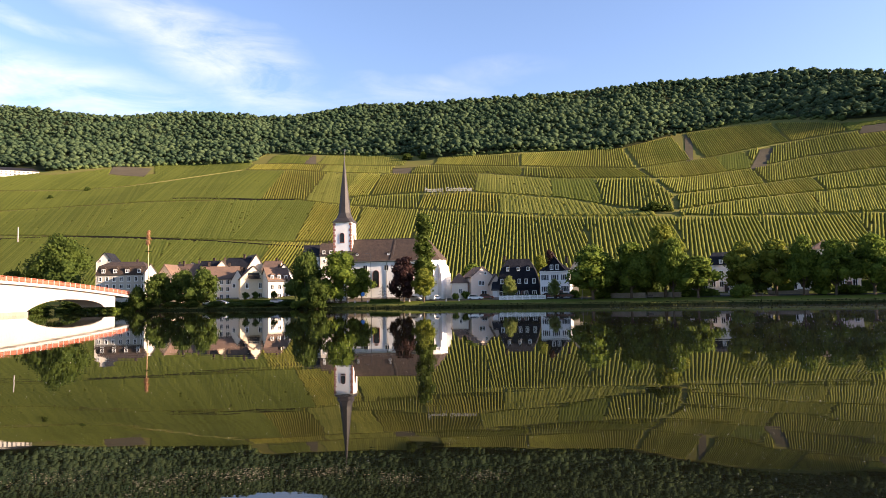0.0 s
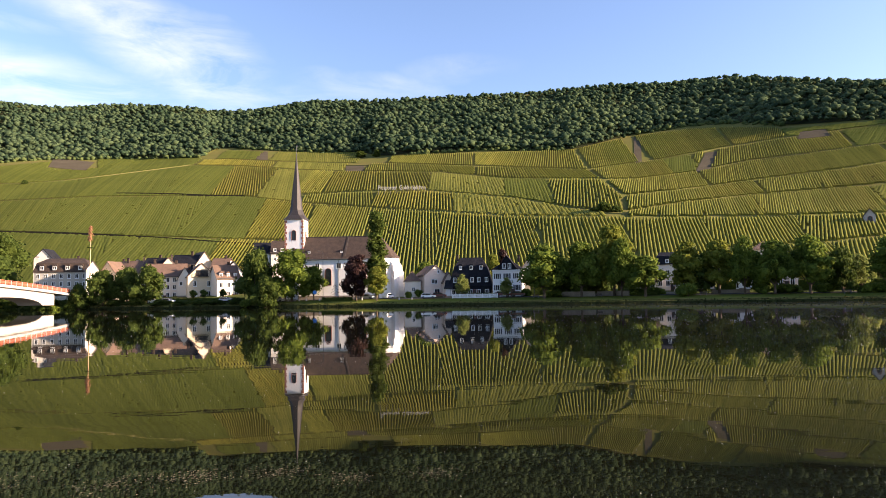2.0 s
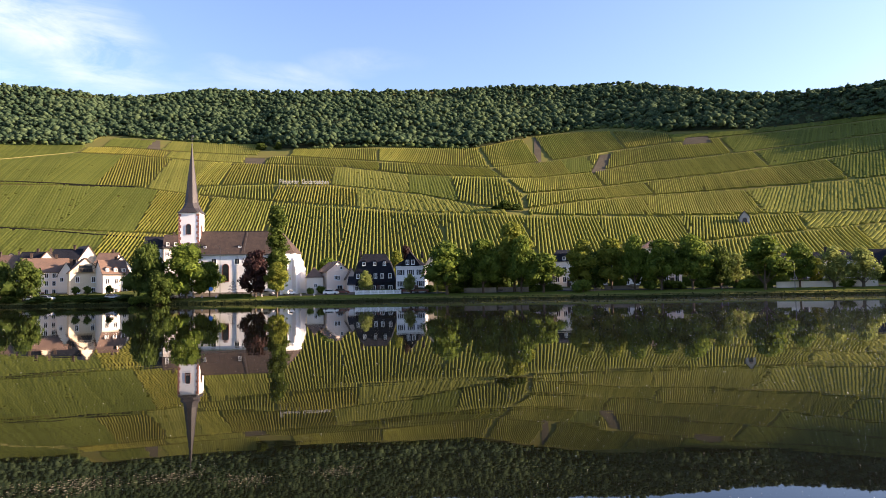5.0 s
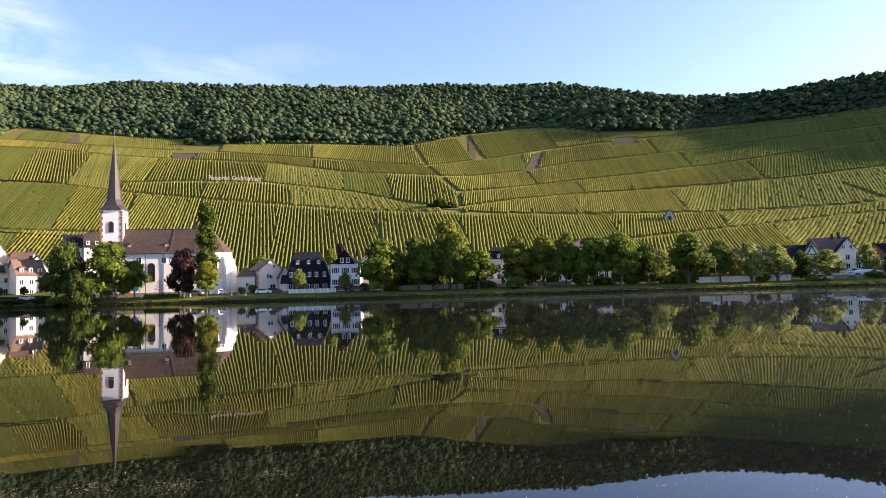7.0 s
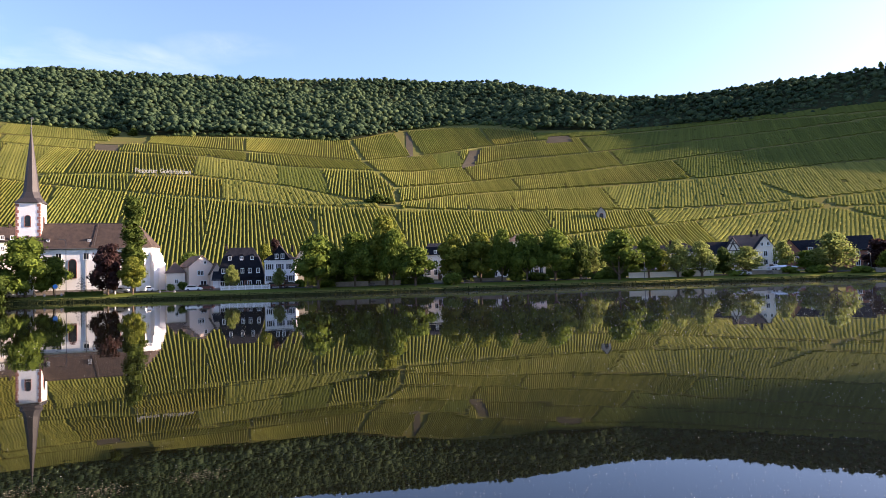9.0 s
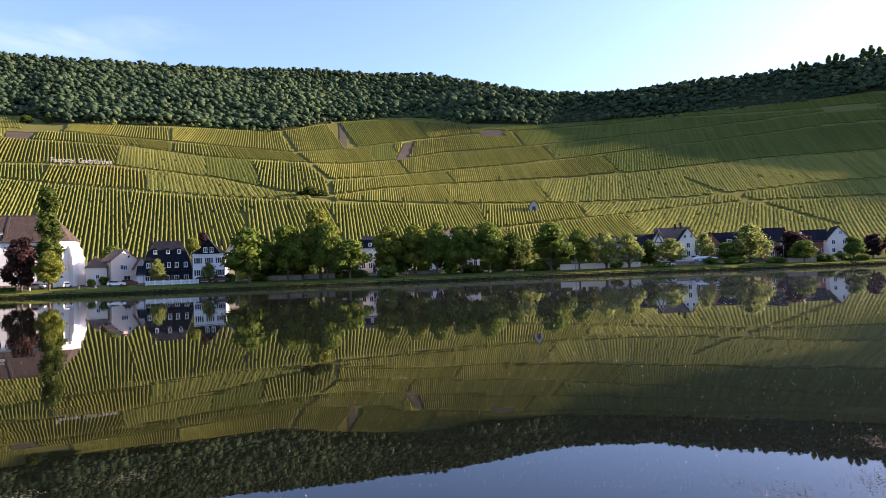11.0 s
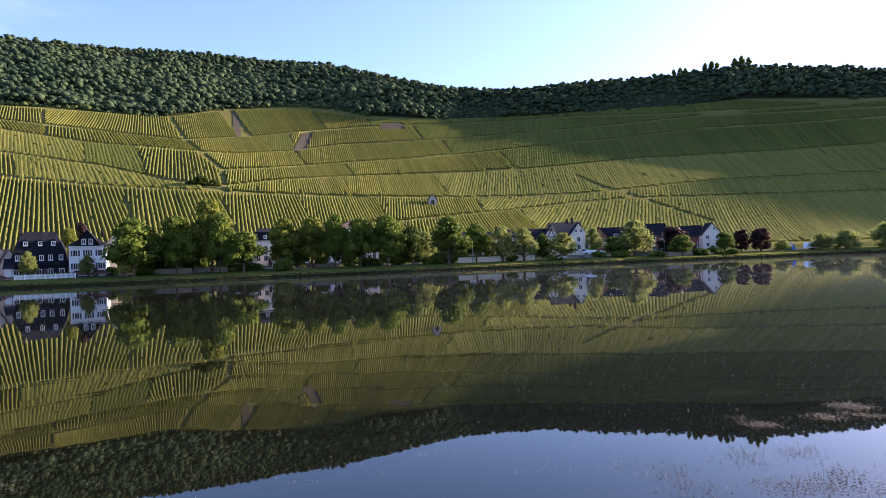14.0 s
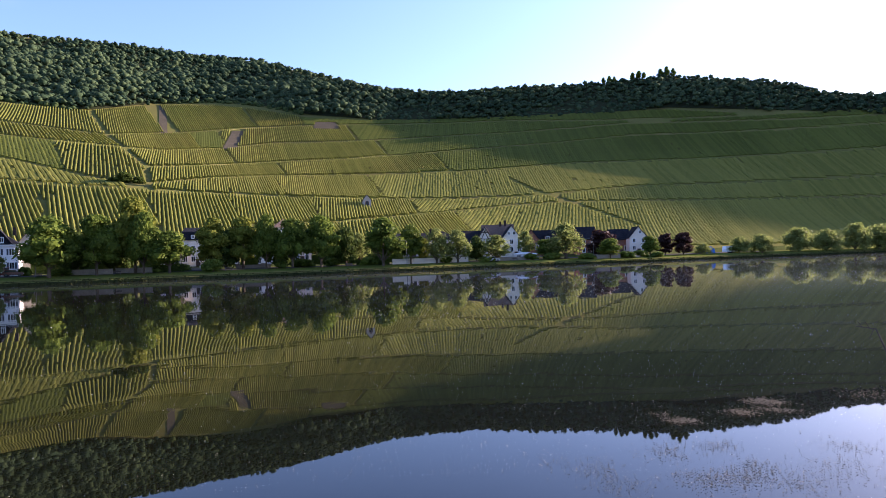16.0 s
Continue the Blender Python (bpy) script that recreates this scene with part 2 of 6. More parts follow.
M_WEED = material("floating_weed", (0.17, 0.15, 0.105), (0.085, 0.075, 0.05), 0.8, 0.8, 6.0, by="island", through_light=0.25, spec=0.25)
M_FOAM = material("pollen_and_foam", (0.7, 0.68, 0.6), (0.5, 0.48, 0.4), 0.7, 0.8, 6.0, by="island")
M_CANVAS = material("blue_canvas", (0.05, 0.18, 0.6), None, 0.7)


# ---- small builders ----
def at(az, d, z=0.0):
    a = radians(az)
    return Vector((d * math.sin(a), d * math.cos(a), z))


def part(name, bm, mat, parent=None, label="", smooth=False):
    me = bpy.data.meshes.new(name)
    if isinstance(bm, bmesh.types.BMesh):
        bmesh.ops.recalc_face_normals(bm, faces=bm.faces)
        bm.to_mesh(me)
        bm.free()
    else:
        v, f = bm
        me.from_pydata(v, [], f)
        me.update()
    if smooth:
        me.shade_smooth()
    me.materials.append(mat)
    ob = new(name, me)
    if parent is not None:
        ob.parent = parent
    return tagged(ob, label) if label else ob


def mesh_np(name, verts, faces, mat, smooth=False):
    """A mesh from arrays: verts (n, 3), faces (m, k)."""
    me = bpy.data.meshes.new(name)
    verts, faces = np.asarray(verts, dtype=np.float32), np.asarray(faces, dtype=np.int32)
    k = faces.shape[1]
    me.vertices.add(len(verts))
    me.vertices.foreach_set("co", verts.ravel())
    me.loops.add(faces.size)
    me.loops.foreach_set("vertex_index", faces.ravel())
    me.polygons.add(len(faces))
    me.polygons.foreach_set("loop_start", np.arange(0, faces.size, k, dtype=np.int32))
    me.polygons.foreach_set("use_smooth", np.full(len(faces), smooth))
    me.update(calc_edges=True)
    me.validate()
    me.materials.append(mat)
    return me


def box(bm, x0, x1, y0, y1, z0, z1):
    v = [bm.verts.new(p) for p in ((x0, y0, z0), (x1, y0, z0), (x1, y1, z0), (x0, y1, z0), (x0, y0, z1), (x1, y0, z1), (x1, y1, z1), (x0, y1, z1))]
    for q in ((3, 2, 1, 0), (4, 5, 6, 7), (0, 1, 5, 4), (1, 2, 6, 5), (2, 3, 7, 6), (3, 0, 4, 7)):
        bm.faces.new([v[i] for i in q])
    return bm


def boxes(*list_of):
    bm = bmesh.new()
    for b in list_of:
        box(bm, *b)
    return bm


def prism(bm, outline, to3d, a, b):
    """The closed outline (2D) pulled from a to b; to3d(p, q, s) turns it into space."""
    lo, hi = [bm.verts.new(to3d(p, q, a)) for p, q in outline], [bm.verts.new(to3d(p, q, b)) for p, q in outline]
    n = len(outline)
    bm.faces.new(lo), bm.faces.new(hi[::-1])
    for i in range(n):
        bm.faces.new((lo[i], hi[i], hi[(i + 1) % n], lo[(i + 1) % n]))
    return bm


def rod(bm, p, q, r, r2=None, n=8):
    p, q = Vector(p), Vector(q)
    r2 = r if r2 is None else r2
    m = (q - p).to_track_quat("Z", "Y").to_matrix()
    lo = [bm.verts.new(p + m @ Vector((r * math.cos(6.2832 * i / n), r * math.sin(6.2832 * i / n), 0))) for i in range(n)]
    hi = [bm.verts.new(q + m @ Vector((r2 * math.cos(6.2832 * i / n), r2 * math.sin(6.2832 * i / n), 0))) for i in range(n)]
    for i in range(n):
        bm.faces.new((lo[i], lo[(i + 1) % n], hi[(i + 1) % n], hi[i]))
    bm.faces.new(lo[::-1]), bm.faces.new(hi)
    return bm


def thing(name, m, label, category, group="", kind=""):
    ob = new(name)
    ob.matrix_world = m
    return tagged(ob, label, category, group, kind)


# ---- the lie of the land ----
BANK_TURN = -21.8                       # the far bank's direction, degrees
NX, NY, BANK = 0.3714, 0.9285, 169.0    # its normal and its distance
AZ = np.array([-70, -36, -30.8, -26.9, -22.8, -18.4, -12.8, -7, -1, 6, 11, 15.8, 20.3, 24.6, 28, 30.2, 32, 34.7, 39, 44.9, 49.9, 57.5, 63, 68.1, 71.7, 74.3, 78.1, 90, 112])
SKYLINE = np.array([.256, .256, .255, .256, .269, .274, .276, .296, .302, .304, .307, .3075, .305, .302, .302, .296, .289, .277, .261, .252, .255, .2515, .252, .237, .224, .203, .190, .26, .26]) - 0.0035
EDGE_AZ = np.array([-70, -36, -30.7, -26.8, -22.7, -16.2, -15.0, -3, -1, 7.4, 15.7, 20.6, 24.9, 27.7, 30.3, 32.5, 37.5, 47.3, 54.6, 63, 68, 78, 112])
EDGE = np.array([.163, .163, .170, .184, .194, .2017, .2147, .2184, .2136, .2161, .2148, .2285, .2315, .229, .2229, .2165, .2130, .2125, .211, .205, .190, .160, .14])
S1_AZ, S1 = np.array([-70, -36, -15, 0, 20, 40, 60, 80, 112]), np.array([.28, .28, .31, .33, .33, .34, .38, .40, .40])
HOLLOW_AZ, HOLLOW = np.array([-70, 18, 45, 58, 112]), np.array([0.0, 0.0, 0.45, 0.68, 0.72])   # how much the slope steepens upwards
S2_AZ, S2 = np.array([-70, -36, -15, 0, 40, 60, 80, 112]), np.array([.38, .38, .42, .45, .48, .55, .60, .60])
FOOT_V, FOOT_Z = 46.0, 4.5


def smooth_table(az, xs, ys, width=0.8):
    return (np.interp(az - width, xs, ys) + 2 * np.interp(az, xs, ys) + np.interp(az + width, xs, ys)) / 4


def profile(az):
    """Distance of the hill's foot, the forest's lower edge and the skyline, and the two slopes, along azimuth az (degrees)."""
    c = np.cos(np.radians(az + BANK_TURN))
    foot = (BANK + FOOT_V) / c
    s1, s2 = np.interp(az, S1_AZ, S1), np.interp(az, S2_AZ, S2)
    te, ts = smooth_table(az, EDGE_AZ, EDGE, 0.4), smooth_table(az, AZ, SKYLINE)
    edge = (s1 * foot - (FOOT_Z - EYE)) / (s1 - te)
    ze = EYE + te * edge
    sky = (s2 * edge - (ze - EYE)) / (s2 - ts)
    return foot, edge, np.maximum(sky, edge + 30), s1, s2


def vine_slope(az, d, foot, edge, s1):
    t, c = (d - foot) / (edge - foot), np.interp(az, HOLLOW_AZ, HOLLOW)
    return FOOT_Z + s1 * (edge - foot) * ((1 - c) * t + c * t * np.abs(t))


def dist_at(az, te):
    """How far off, along azimuth az, the vine slope shows at the elevation whose tangent is te."""
    az, te = np.broadcast_arrays(np.asarray(az, float), np.asarray(te, float))
    foot, edge, _, s1, _ = profile(az)
    lo, hi = foot.copy(), edge * 1.02
    for _ in range(40):
        m = (lo + hi) / 2
        low = (vine_slope(az, m, foot, edge, s1) - EYE) / m < te
        lo, hi = np.where(low, m, lo), np.where(low, hi, m)
    return lo


def far_land(az, d):
    """Height of the land beyond the river."""
    foot, edge, sky, s1, s2 = profile(az)
    v = d * np.cos(np.radians(az + BANK_TURN)) - BANK
    z = np.interp(v, [-12, -0.8, 0.0, 0.7, 1.8, 6.0, 14.0, 30.0, FOOT_V], [-2.5, -0.9, 0.02, 0.72, 1.05, 1.45, 1.9, 2.4, FOOT_Z])
    x, y = d * np.sin(np.radians(az)), d * np.cos(np.radians(az))
    hill = vine_slope(az, d, foot, edge, s1)
    up = FOOT_Z + s1 * (edge - foot) + s2 * (d - edge)
    top = FOOT_Z + s1 * (edge - foot) + s2 * (sky - edge) + 0.03 * (d - sky)
    h = np.where(d < edge, hill, np.where(d < sky, up, top))
    relief = 1.6 * np.sin(x / 41 + 0.7 * np.sin(y / 63)) + 1.2 * np.sin((x * 0.6 + y) / 57)
    fade = np.clip((d - foot) / 90, 0, 1) * np.clip((sky + 100 - d) / 150, 0, 1)
    return np.where(d < foot, z, h + relief * fade)


def ground_z(p):
    az, d = math.degrees(math.atan2(p[0], p[1])), math.hypot(p[0], p[1])
    return float(far_land(np.array([az]), np.array([d]))[0])


def far_side():
    az = np.concatenate([np.arange(-66, -38, 1.0), np.arange(-38, 82, 0.3), np.arange(82, 110.1, 1.0)])
    foot, edge, sky, _, _ = profile(az)
    c = np.cos(np.radians(az + BANK_TURN))
    cols = [(BANK + v) / c for v in (-12, -0.8, 0, 0.35, 0.7, 1.8, 3, 6, 14, 22, 30, 38, 46)]
    cols += [foot + (edge - foot) * f for f in np.linspace(0, 1, 61)[1:]]
    cols += [edge + (sky - edge) * f for f in np.linspace(0, 1, 25)[1:]]
    cols += [sky + e for e in (20, 60, 150, 400, 900, 1600)]
    d = np.array(cols)
    a = np.broadcast_to(az, d.shape)
    z = far_land(a, d)
    pts = np.stack([d * np.sin(np.radians(a)), d * np.cos(np.radians(a)), z], -1)
    r, k = d.shape
    i = (np.arange(r - 1)[:, None] * k + np.arange(k - 1)[None]).ravel()
    return pts.reshape(-1, 3), np.stack([i, i + 1, i + k + 1, i + k], 1)


pts, quads = far_side()
tagged(new("ground", mesh_np("ground", pts, quads, M_GROUND, True)), "grassy river bank rising to steep vineyard hillside", "ground", kind="structure")

# the shore under the camera and the low land behind it
bm = bmesh.new()
ux, uy = NY, -NX
rows_v = [(-2400, 60), (-900, 60), (-400, 8), (-60, 2.2), (-2, 1.7), (2.5, 0.9), (4.5, -0.3), (9, -2.5)]
prev = None
for v, z in rows_v:
    line = [bm.verts.new((NX * v + ux * u, NY * v + uy * u, z)) for u in range(-3000, 3001, 500)]
    if prev:
        for i in range(len(line) - 1):
            bm.faces.new((prev[i], prev[i + 1], line[i + 1], line[i]))
    prev = line
tagged(part("ground_near_bank", bm, M_GRASS), "grassy near bank of the river", "ground", kind="structure")

bm = bmesh.new()
bmesh.ops.create_grid(bm, x_segments=8, y_segments=8, size=2600)
tagged(part("water", bm, M_WATER), "still dark green river water mirroring the hills", "water", kind="structure")


# ---- vineyards ----
def line_of(*pairs):
    xs, ys = np.array(pairs[0::2], float), np.array(pairs[1::2], float)
    return lambda az: np.interp(az, xs, ys)


FOOT = line_of(-40, .0, 80, .0)
L1 = line_of(-36, .084, -30, .087, -25, .086, -19, .085, -12, .082, -8, .080)
L6 = line_of(20, .053, 27, .0552, 34, .0571, 38, .0623, 43.6, .0682, 50, .0753, 54.4, .0772, 63, .0717, 90, .05)
L2 = line_of(-36, .112, -29.5, .127, -24, .138, -18, .144, -13, .147, -8, .138, 4, .124, 10.6, .1145, 18, .109, 22, .104, 28, .099, 34, .0945, 40, .0905, 50, .088, 60, .095, 90, .08)
L3 = line_of(-12, .149, -8, .151, -4.7, .1545, -1.7, .1567, 2.7, .157, 5.8, .152, 10.7, .1424, 15.3, .124, 20, .112)
L4 = line_of(-36, .14, -29, .1495, -26, .158, -17, .189, -13, .191, -7, .188, 0, .187, 4, .185, 10, .173, 17.7, .166, 22, .163)
L5 = line_of(-36, .155, -22.7, .190, -14, .201, -7, .200, 0, .200, 9, .192, 16.7, .1814, 20, .178)
R5 = line_of(15, .113, 20, .116, 24.6, .1244, 30, .128, 37, .1286, 45, .130, 55, .135, 80, .12)
R4 = line_of(15, .137, 19.8, .139, 25, .143, 30, .149, 35.5, .153, 40.5, .1576, 45, .1624, 60, .170, 80, .15)
R3 = line_of(15, .167, 18, .1645, 21, .1626, 25.6, .168, 29.5, .1766, 34.4, .179, 45, .185, 60, .188, 80, .16)
R2 = line_of(15, .180, 16.7, .1814, 23.3, .190, 26.5, .197, 31.5, .203, 36, .205, 50, .204, 80, .17)
TOP = lambda az: np.interp(az, EDGE_AZ, EDGE) - 0.001
GULLY = lambda te: np.interp(te, [.10, .115, .1386, .1645, .181, .211, .23], [19.9, 19.8, 19.6, 18.0, 16.9, 15.8, 15.2])


# a sunken track that cuts down across the eastern vines
DIAGONAL = line_of(49.6, .1168, 52, .0951, 54.55, .0785, 57, .0612, 60.6, .0365)
# unplanted plots: lower and upper edge, then the azimuths of the lower and of the upper corners
PLOTS = ((.1690, .1955, 25.3, 26.5, 26.2, 27.2), (.1727, .1875, -27.2, -24.6, -26.8, -23.9), (0.1980, 0.2084, 32.8, 35.1, 33.0, 34.8))


def bound(a, te):
    """A parcel's side: a point at azimuth a on the slope, and the direction in which the side runs uphill."""
    p = at(a, float(dist_at(a, te)))
    h = math.radians(np.interp(a, [-36, -15, 0, 10, 20, 30, 45, 60, 76], [-20, -7, 4, 9, 14, 22, 33, 45, 56]))
    return p.x, p.y, math.cos(h), -math.sin(h)


def vine_rows(lo, hi, a0, a1, heading, spacing, step, height, gully="", gap=0.0007, seed=0):
    """Rows of vines on the slope between the lines lo and hi (tangent of elevation) and azimuths a0 and a1, as lists of points on the ground."""
    rng = np.random.default_rng(seed)
    az = np.linspace(a0, a1, 40)
    foot, edge, _, s1, _ = profile(az)
    reach = []
    for f in (lo, hi):
        te = np.clip(f(az), 0.0, 0.30)
        reach.append(dist_at(az, te))
    x = np.concatenate([r * np.sin(np.radians(az)) for r in reach])
    y = np.concatenate([r * np.cos(np.radians(az)) for r in reach])
    hx, hy = math.sin(radians(heading)), math.cos(radians(heading))
    along, across = x * hx + y * hy, x * hy - y * hx
    s = np.arange(along.min() - 12, along.max() + 12, step)
    out = []
    b0, b1 = (bound(a, float(L2(a)) / 2 if a > 20 and lo in (FOOT, L6) else float(lo(a) + hi(a)) / 2) for a in (a0, a1))
    for o in np.arange(across.min() - 25, across.max() + 25, spacing):
        wob = 0.06 * np.sin(s / 17 + o)
        px, py = s * hx + (o + wob) * hy, s * hy - (o + wob) * hx
        pa, pd = np.degrees(np.arctan2(px, py)), np.hypot(px, py)
        pz = far_land(pa, pd)
        pt = (pz - EYE) / pd
        ok = (pt > lo(pa) + gap) & (pt < hi(pa) - gap) & (pd > profile(pa)[0] + 3)
        ok &= (pa > GULLY(pt) + 0.2) if gully == "left" else (pa > a0) if a0 >= 48 else ((px - b0[0]) * b0[2] + (py - b0[1]) * b0[3] > 0)
        ok &= (pa < GULLY(pt) - 0.2) if gully == "right" else (pa < a1) if a1 >= 50 else ((px - b1[0]) * b1[2] + (py - b1[1]) * b1[3] < 0)
        ok &= rng.random(len(s)) > (0.004 if a0 < 15 else 0.0012)
        ok &= (np.abs(pt - DIAGONAL(pa)) > 0.0014) | (pa < 49.6) | (pa > 60.6)
        ok &= (np.abs(pt - L6(pa)) > 0.0008) | (pa < 36) | (pa > 63.5)
        for t0, t1, p0, p1, q0, q1 in PLOTS:
            f = (pt - t0) / (t1 - t0)
            ok &= (f < 0) | (f > 1) | (pa < p0 + (q0 - p0) * f) | (pa > p1 + (q1 - p1) * f)
        edges = np.flatnonzero(np.diff(np.concatenate([[0], ok.astype(int), [0]])))
        for b, e in zip(edges[0::2], edges[1::2]):
            if e - b > 2:
                out.append(np.stack([px[b:e], py[b:e], pz[b:e]], 1))
    return out, (hy, -hx)


def hedge_mesh(rows, side, height, width, rng, rag=0.09):
    """Leafy walls along the rows: ragged in height and width."""
    vs, fs, n0 = [], [], 0
    side = np.array([side[0], side[1], 0])
    for p in rows:
        n = len(p)
        h = height * (1 + rng.normal(0, rag, n))
        w = width * (1 + rng.normal(0, 0.05 + 0.6 * rag, (2, n)))
        jog = rng.normal(0, 0.03, n)
        c = p + side * jog[:, None]
        up = np.array([0, 0, 1.0])
        v = np.stack([c - side * (w[0] * .8)[:, None] + up * 0.25, c - side * w[0][:, None] * .8 + up * (h * .8)[:, None], c + up * h[:, None],
                      c + side * w[1][:, None] * .8 + up * (h * .8)[:, None], c + side * (w[1] * .8)[:, None] + up * 0.25], 1).reshape(-1, 3)
        i = (np.arange(n - 1)[:, None] * 5 + np.arange(4)[None]).ravel() + n0
        fs.append(np.stack([i, i + 1, i + 6, i + 5], 1))
        fs.append(np.array([[n0, n0 + 1, n0 + 3, n0 + 4], [n0 + 5 * n - 5, n0 + 5 * n - 4, n0 + 5 * n - 2, n0 + 5 * n - 1]]))
        vs.append(v)
        n0 += len(v)
    return np.concatenate(vs), np.concatenate(fs)


VINE, GOLD, LUSH = M_VINE, M_VINE_GOLD, M_VINE_LUSH
BLOCKS = [  # lower line, upper line, azimuths, heading of the rows, spacing, leaves, gully side
    (FOOT, L1, -36, -24, -18, 2.3, LUSH, ""), (FOOT, L1, -24, -16, -8, 2.2, LUSH, ""), (FOOT, L1, -16, -9, -4, 2.1, GOLD, ""),
    (L1, L2, -36, -27, -21, 2.1, LUSH, ""), (L1, L2, -27, -17, -13, 2.1, LUSH, ""), (L1, L2, -17, -12.1, -5, 2.1, LUSH, ""), (L1, L2, -12, -7.9, -1, 2.1, GOLD, ""),
    (L2, L4, -36, -24.5, -21, 2.2, LUSH, ""), (L2, L4, -24.5, -18, -13, 2.2, LUSH, ""), (L2, L4, -18, -14.5, -6, 2.2, LUSH, ""), (L2, L4, -14.5, -11.1, -11, 2.4, GOLD, ""), (L2, L4, -11, -7.8, -7, 2.3, VINE, ""),
    (L4, lambda a: TOP(a) - np.where((a > -26.6) & (a < -23.8), 0.012, 0.0), -36, -16.5, -14, 2.3, LUSH, ""), (L4, L5, -16.3, -10.5, -8, 2.6, GOLD, ""), (L4, L5, -10.3, -4.5, -4, 2.5, VINE, ""), (L4, L5, -2.5, 7, 0, 2.4, VINE, ""), (L4, L5, 7.2, 17, 8, 2.4, VINE, "right"),
    (L5, TOP, -14.6, -11.6, -8, 2.4, LUSH, ""), (L5, TOP, -10.4, -3.2, -6, 2.4, VINE, ""), (L5, TOP, -0.5, 6.8, 6, 2.4, VINE, ""), (L5, TOP, 7, 17, 14, 2.4, VINE, "right"),
    (FOOT, L2, -8.5, -3.2, 2, 1.95, VINE, ""), (FOOT, L2, -3.2, 3.5, 3, 1.95, VINE, ""), (FOOT, L2, 3.5, 12.6, 7, 1.95, VINE, ""), (FOOT, L2, 12.8, 20.4, 12, 2.1, VINE, ""), (FOOT, L2, 20.5, 27.0, 20, 1.95, VINE, ""),
    (L2, L3, -8, -2, -3, 2.2, VINE, ""), (L2, L3, -1.9, 5, 4, 2.2, GOLD, ""), (L2, L3, 5.1, 18, 5, 2.2, VINE, ""),
    (L3, L4, -8.1, -5.9, 0, 2.2, VINE, ""), (L3, L4, -5.7, 3, -1, 2.5, GOLD, ""), (L3, L4, 3.1, 9.5, 5, 2.2, VINE, ""), (L3, L4, 9.6, 13.4, 9, 2.2, LUSH, ""), (L3, L4, 13.5, 19.5, 16, 2.2, VINE, "right"),
    # beyond 38 degrees brighter VINE paints the sunlit wedge, LUSH the shaded slope
    (L6, L2, 27, 34, 25, 1.8, VINE, ""), (L6, L2, 34.0, 43, 34, 1.8, VINE, ""), (L6, L2, 43.1, 86, 54, 2.3, VINE, ""), 
    (FOOT, L6, 27.0, 35, 24, 1.95, VINE, ""), (FOOT, L6, 35.0, 46, 34, 1.95, VINE, ""), (FOOT, L6, 46.1, 86, 56, 2.3, VINE, ""),
    (L2, R5, 20.2, 29.9, 24, 1.6, VINE, "left"), (L2, R5, 29.9, 38, 30, 1.5, VINE, ""), (L2, R5, 38.1, 79, 44, 2.2, VINE, ""),
    (R5, R4, 19, 30, 22, 1.75, VINE, "left"), (R5, R4, 30.2, 43.6, 30, 1.75, VINE, ""), (R5, R4, 43.7, 79, 46, 2.3, LUSH, ""),
    (R4, R3, 17, 26, 22, 1.75, VINE, "left"), (R4, R3, 26.2, 38.5, 27, 1.8, VINE, ""), (R4, R3, 38.7, 79, 45, 2.3, LUSH, ""),
    (R3, R2, 16.5, 23.4, 17, 1.9, VINE, "left"), (R3, R2, 23.4, 25.5, 24, 2.2, LUSH, ""), (R3, R2, 25.6, 36, 28, 2.2, VINE, ""), (R3, R2, 36.2, 79, 45, 2.3, LUSH, ""),
    (R2, TOP, 15.5, 20.4, 16, 2.2, VINE, "left"), (R2, TOP, 21.5, 27.5, 18, 2.2, VINE, ""), (R2, TOP, 27.7, 31.8, 34, 2.2, GOLD, ""), (R2, TOP, 31.9, 79, 44, 2.0, LUSH, ""),
]
rng = np.random.default_rng(4)
for i, (lo, hi, a0, a1, heading, spacing, mat, gully) in enumerate(BLOCKS):
    near = lo is FOOT
    rows, side = vine_rows(lo, hi, a0, a1, heading, spacing * (0.78 if a0 < 15 else 0.72), 2.6 if near else (2.2 if mat is LUSH or a0 < -8.6 else 3.2), 1.8, gully, seed=i)
    if not rows:
        continue
    tone = "yellowing" if mat is GOLD else ("lush green" if mat is LUSH else "yellow-green")
    if lo is FOOT and hi is L2 and -4 < a0 < 12:
        # the block behind the church and the slate house: every row an object of its own
        ob = thing("vineyard_block", Matrix.Identity(4), "vineyard block of straight yellow-green vine rows", "vineyard", "vineyard blocks")
        for p in rows:
            v, f = hedge_mesh([p], side, 1.15, 0.42, rng)
            row = new("vine_hedge", mesh_np("vine_hedge", v, f, mat))
            row.parent = ob
    else:
        dense = mat is LUSH or a0 > 38 or (a0 < -8.6 and mat is not GOLD) or (a0 > 2.9 and lo in (L2, L3) and a1 < 19)
        v, f = hedge_mesh(rows, side, *((0.72, 1.02) if dense else (1.12, 0.52)), rng, 0.19 if a0 > 35 else 0.15 if dense else 0.12)
        tagged(new("vineyard_block", mesh_np("vineyard_block", v, f, mat)), "vineyard block of straight " + tone + " vine rows", "vineyard", "vineyard blocks", "stuff")


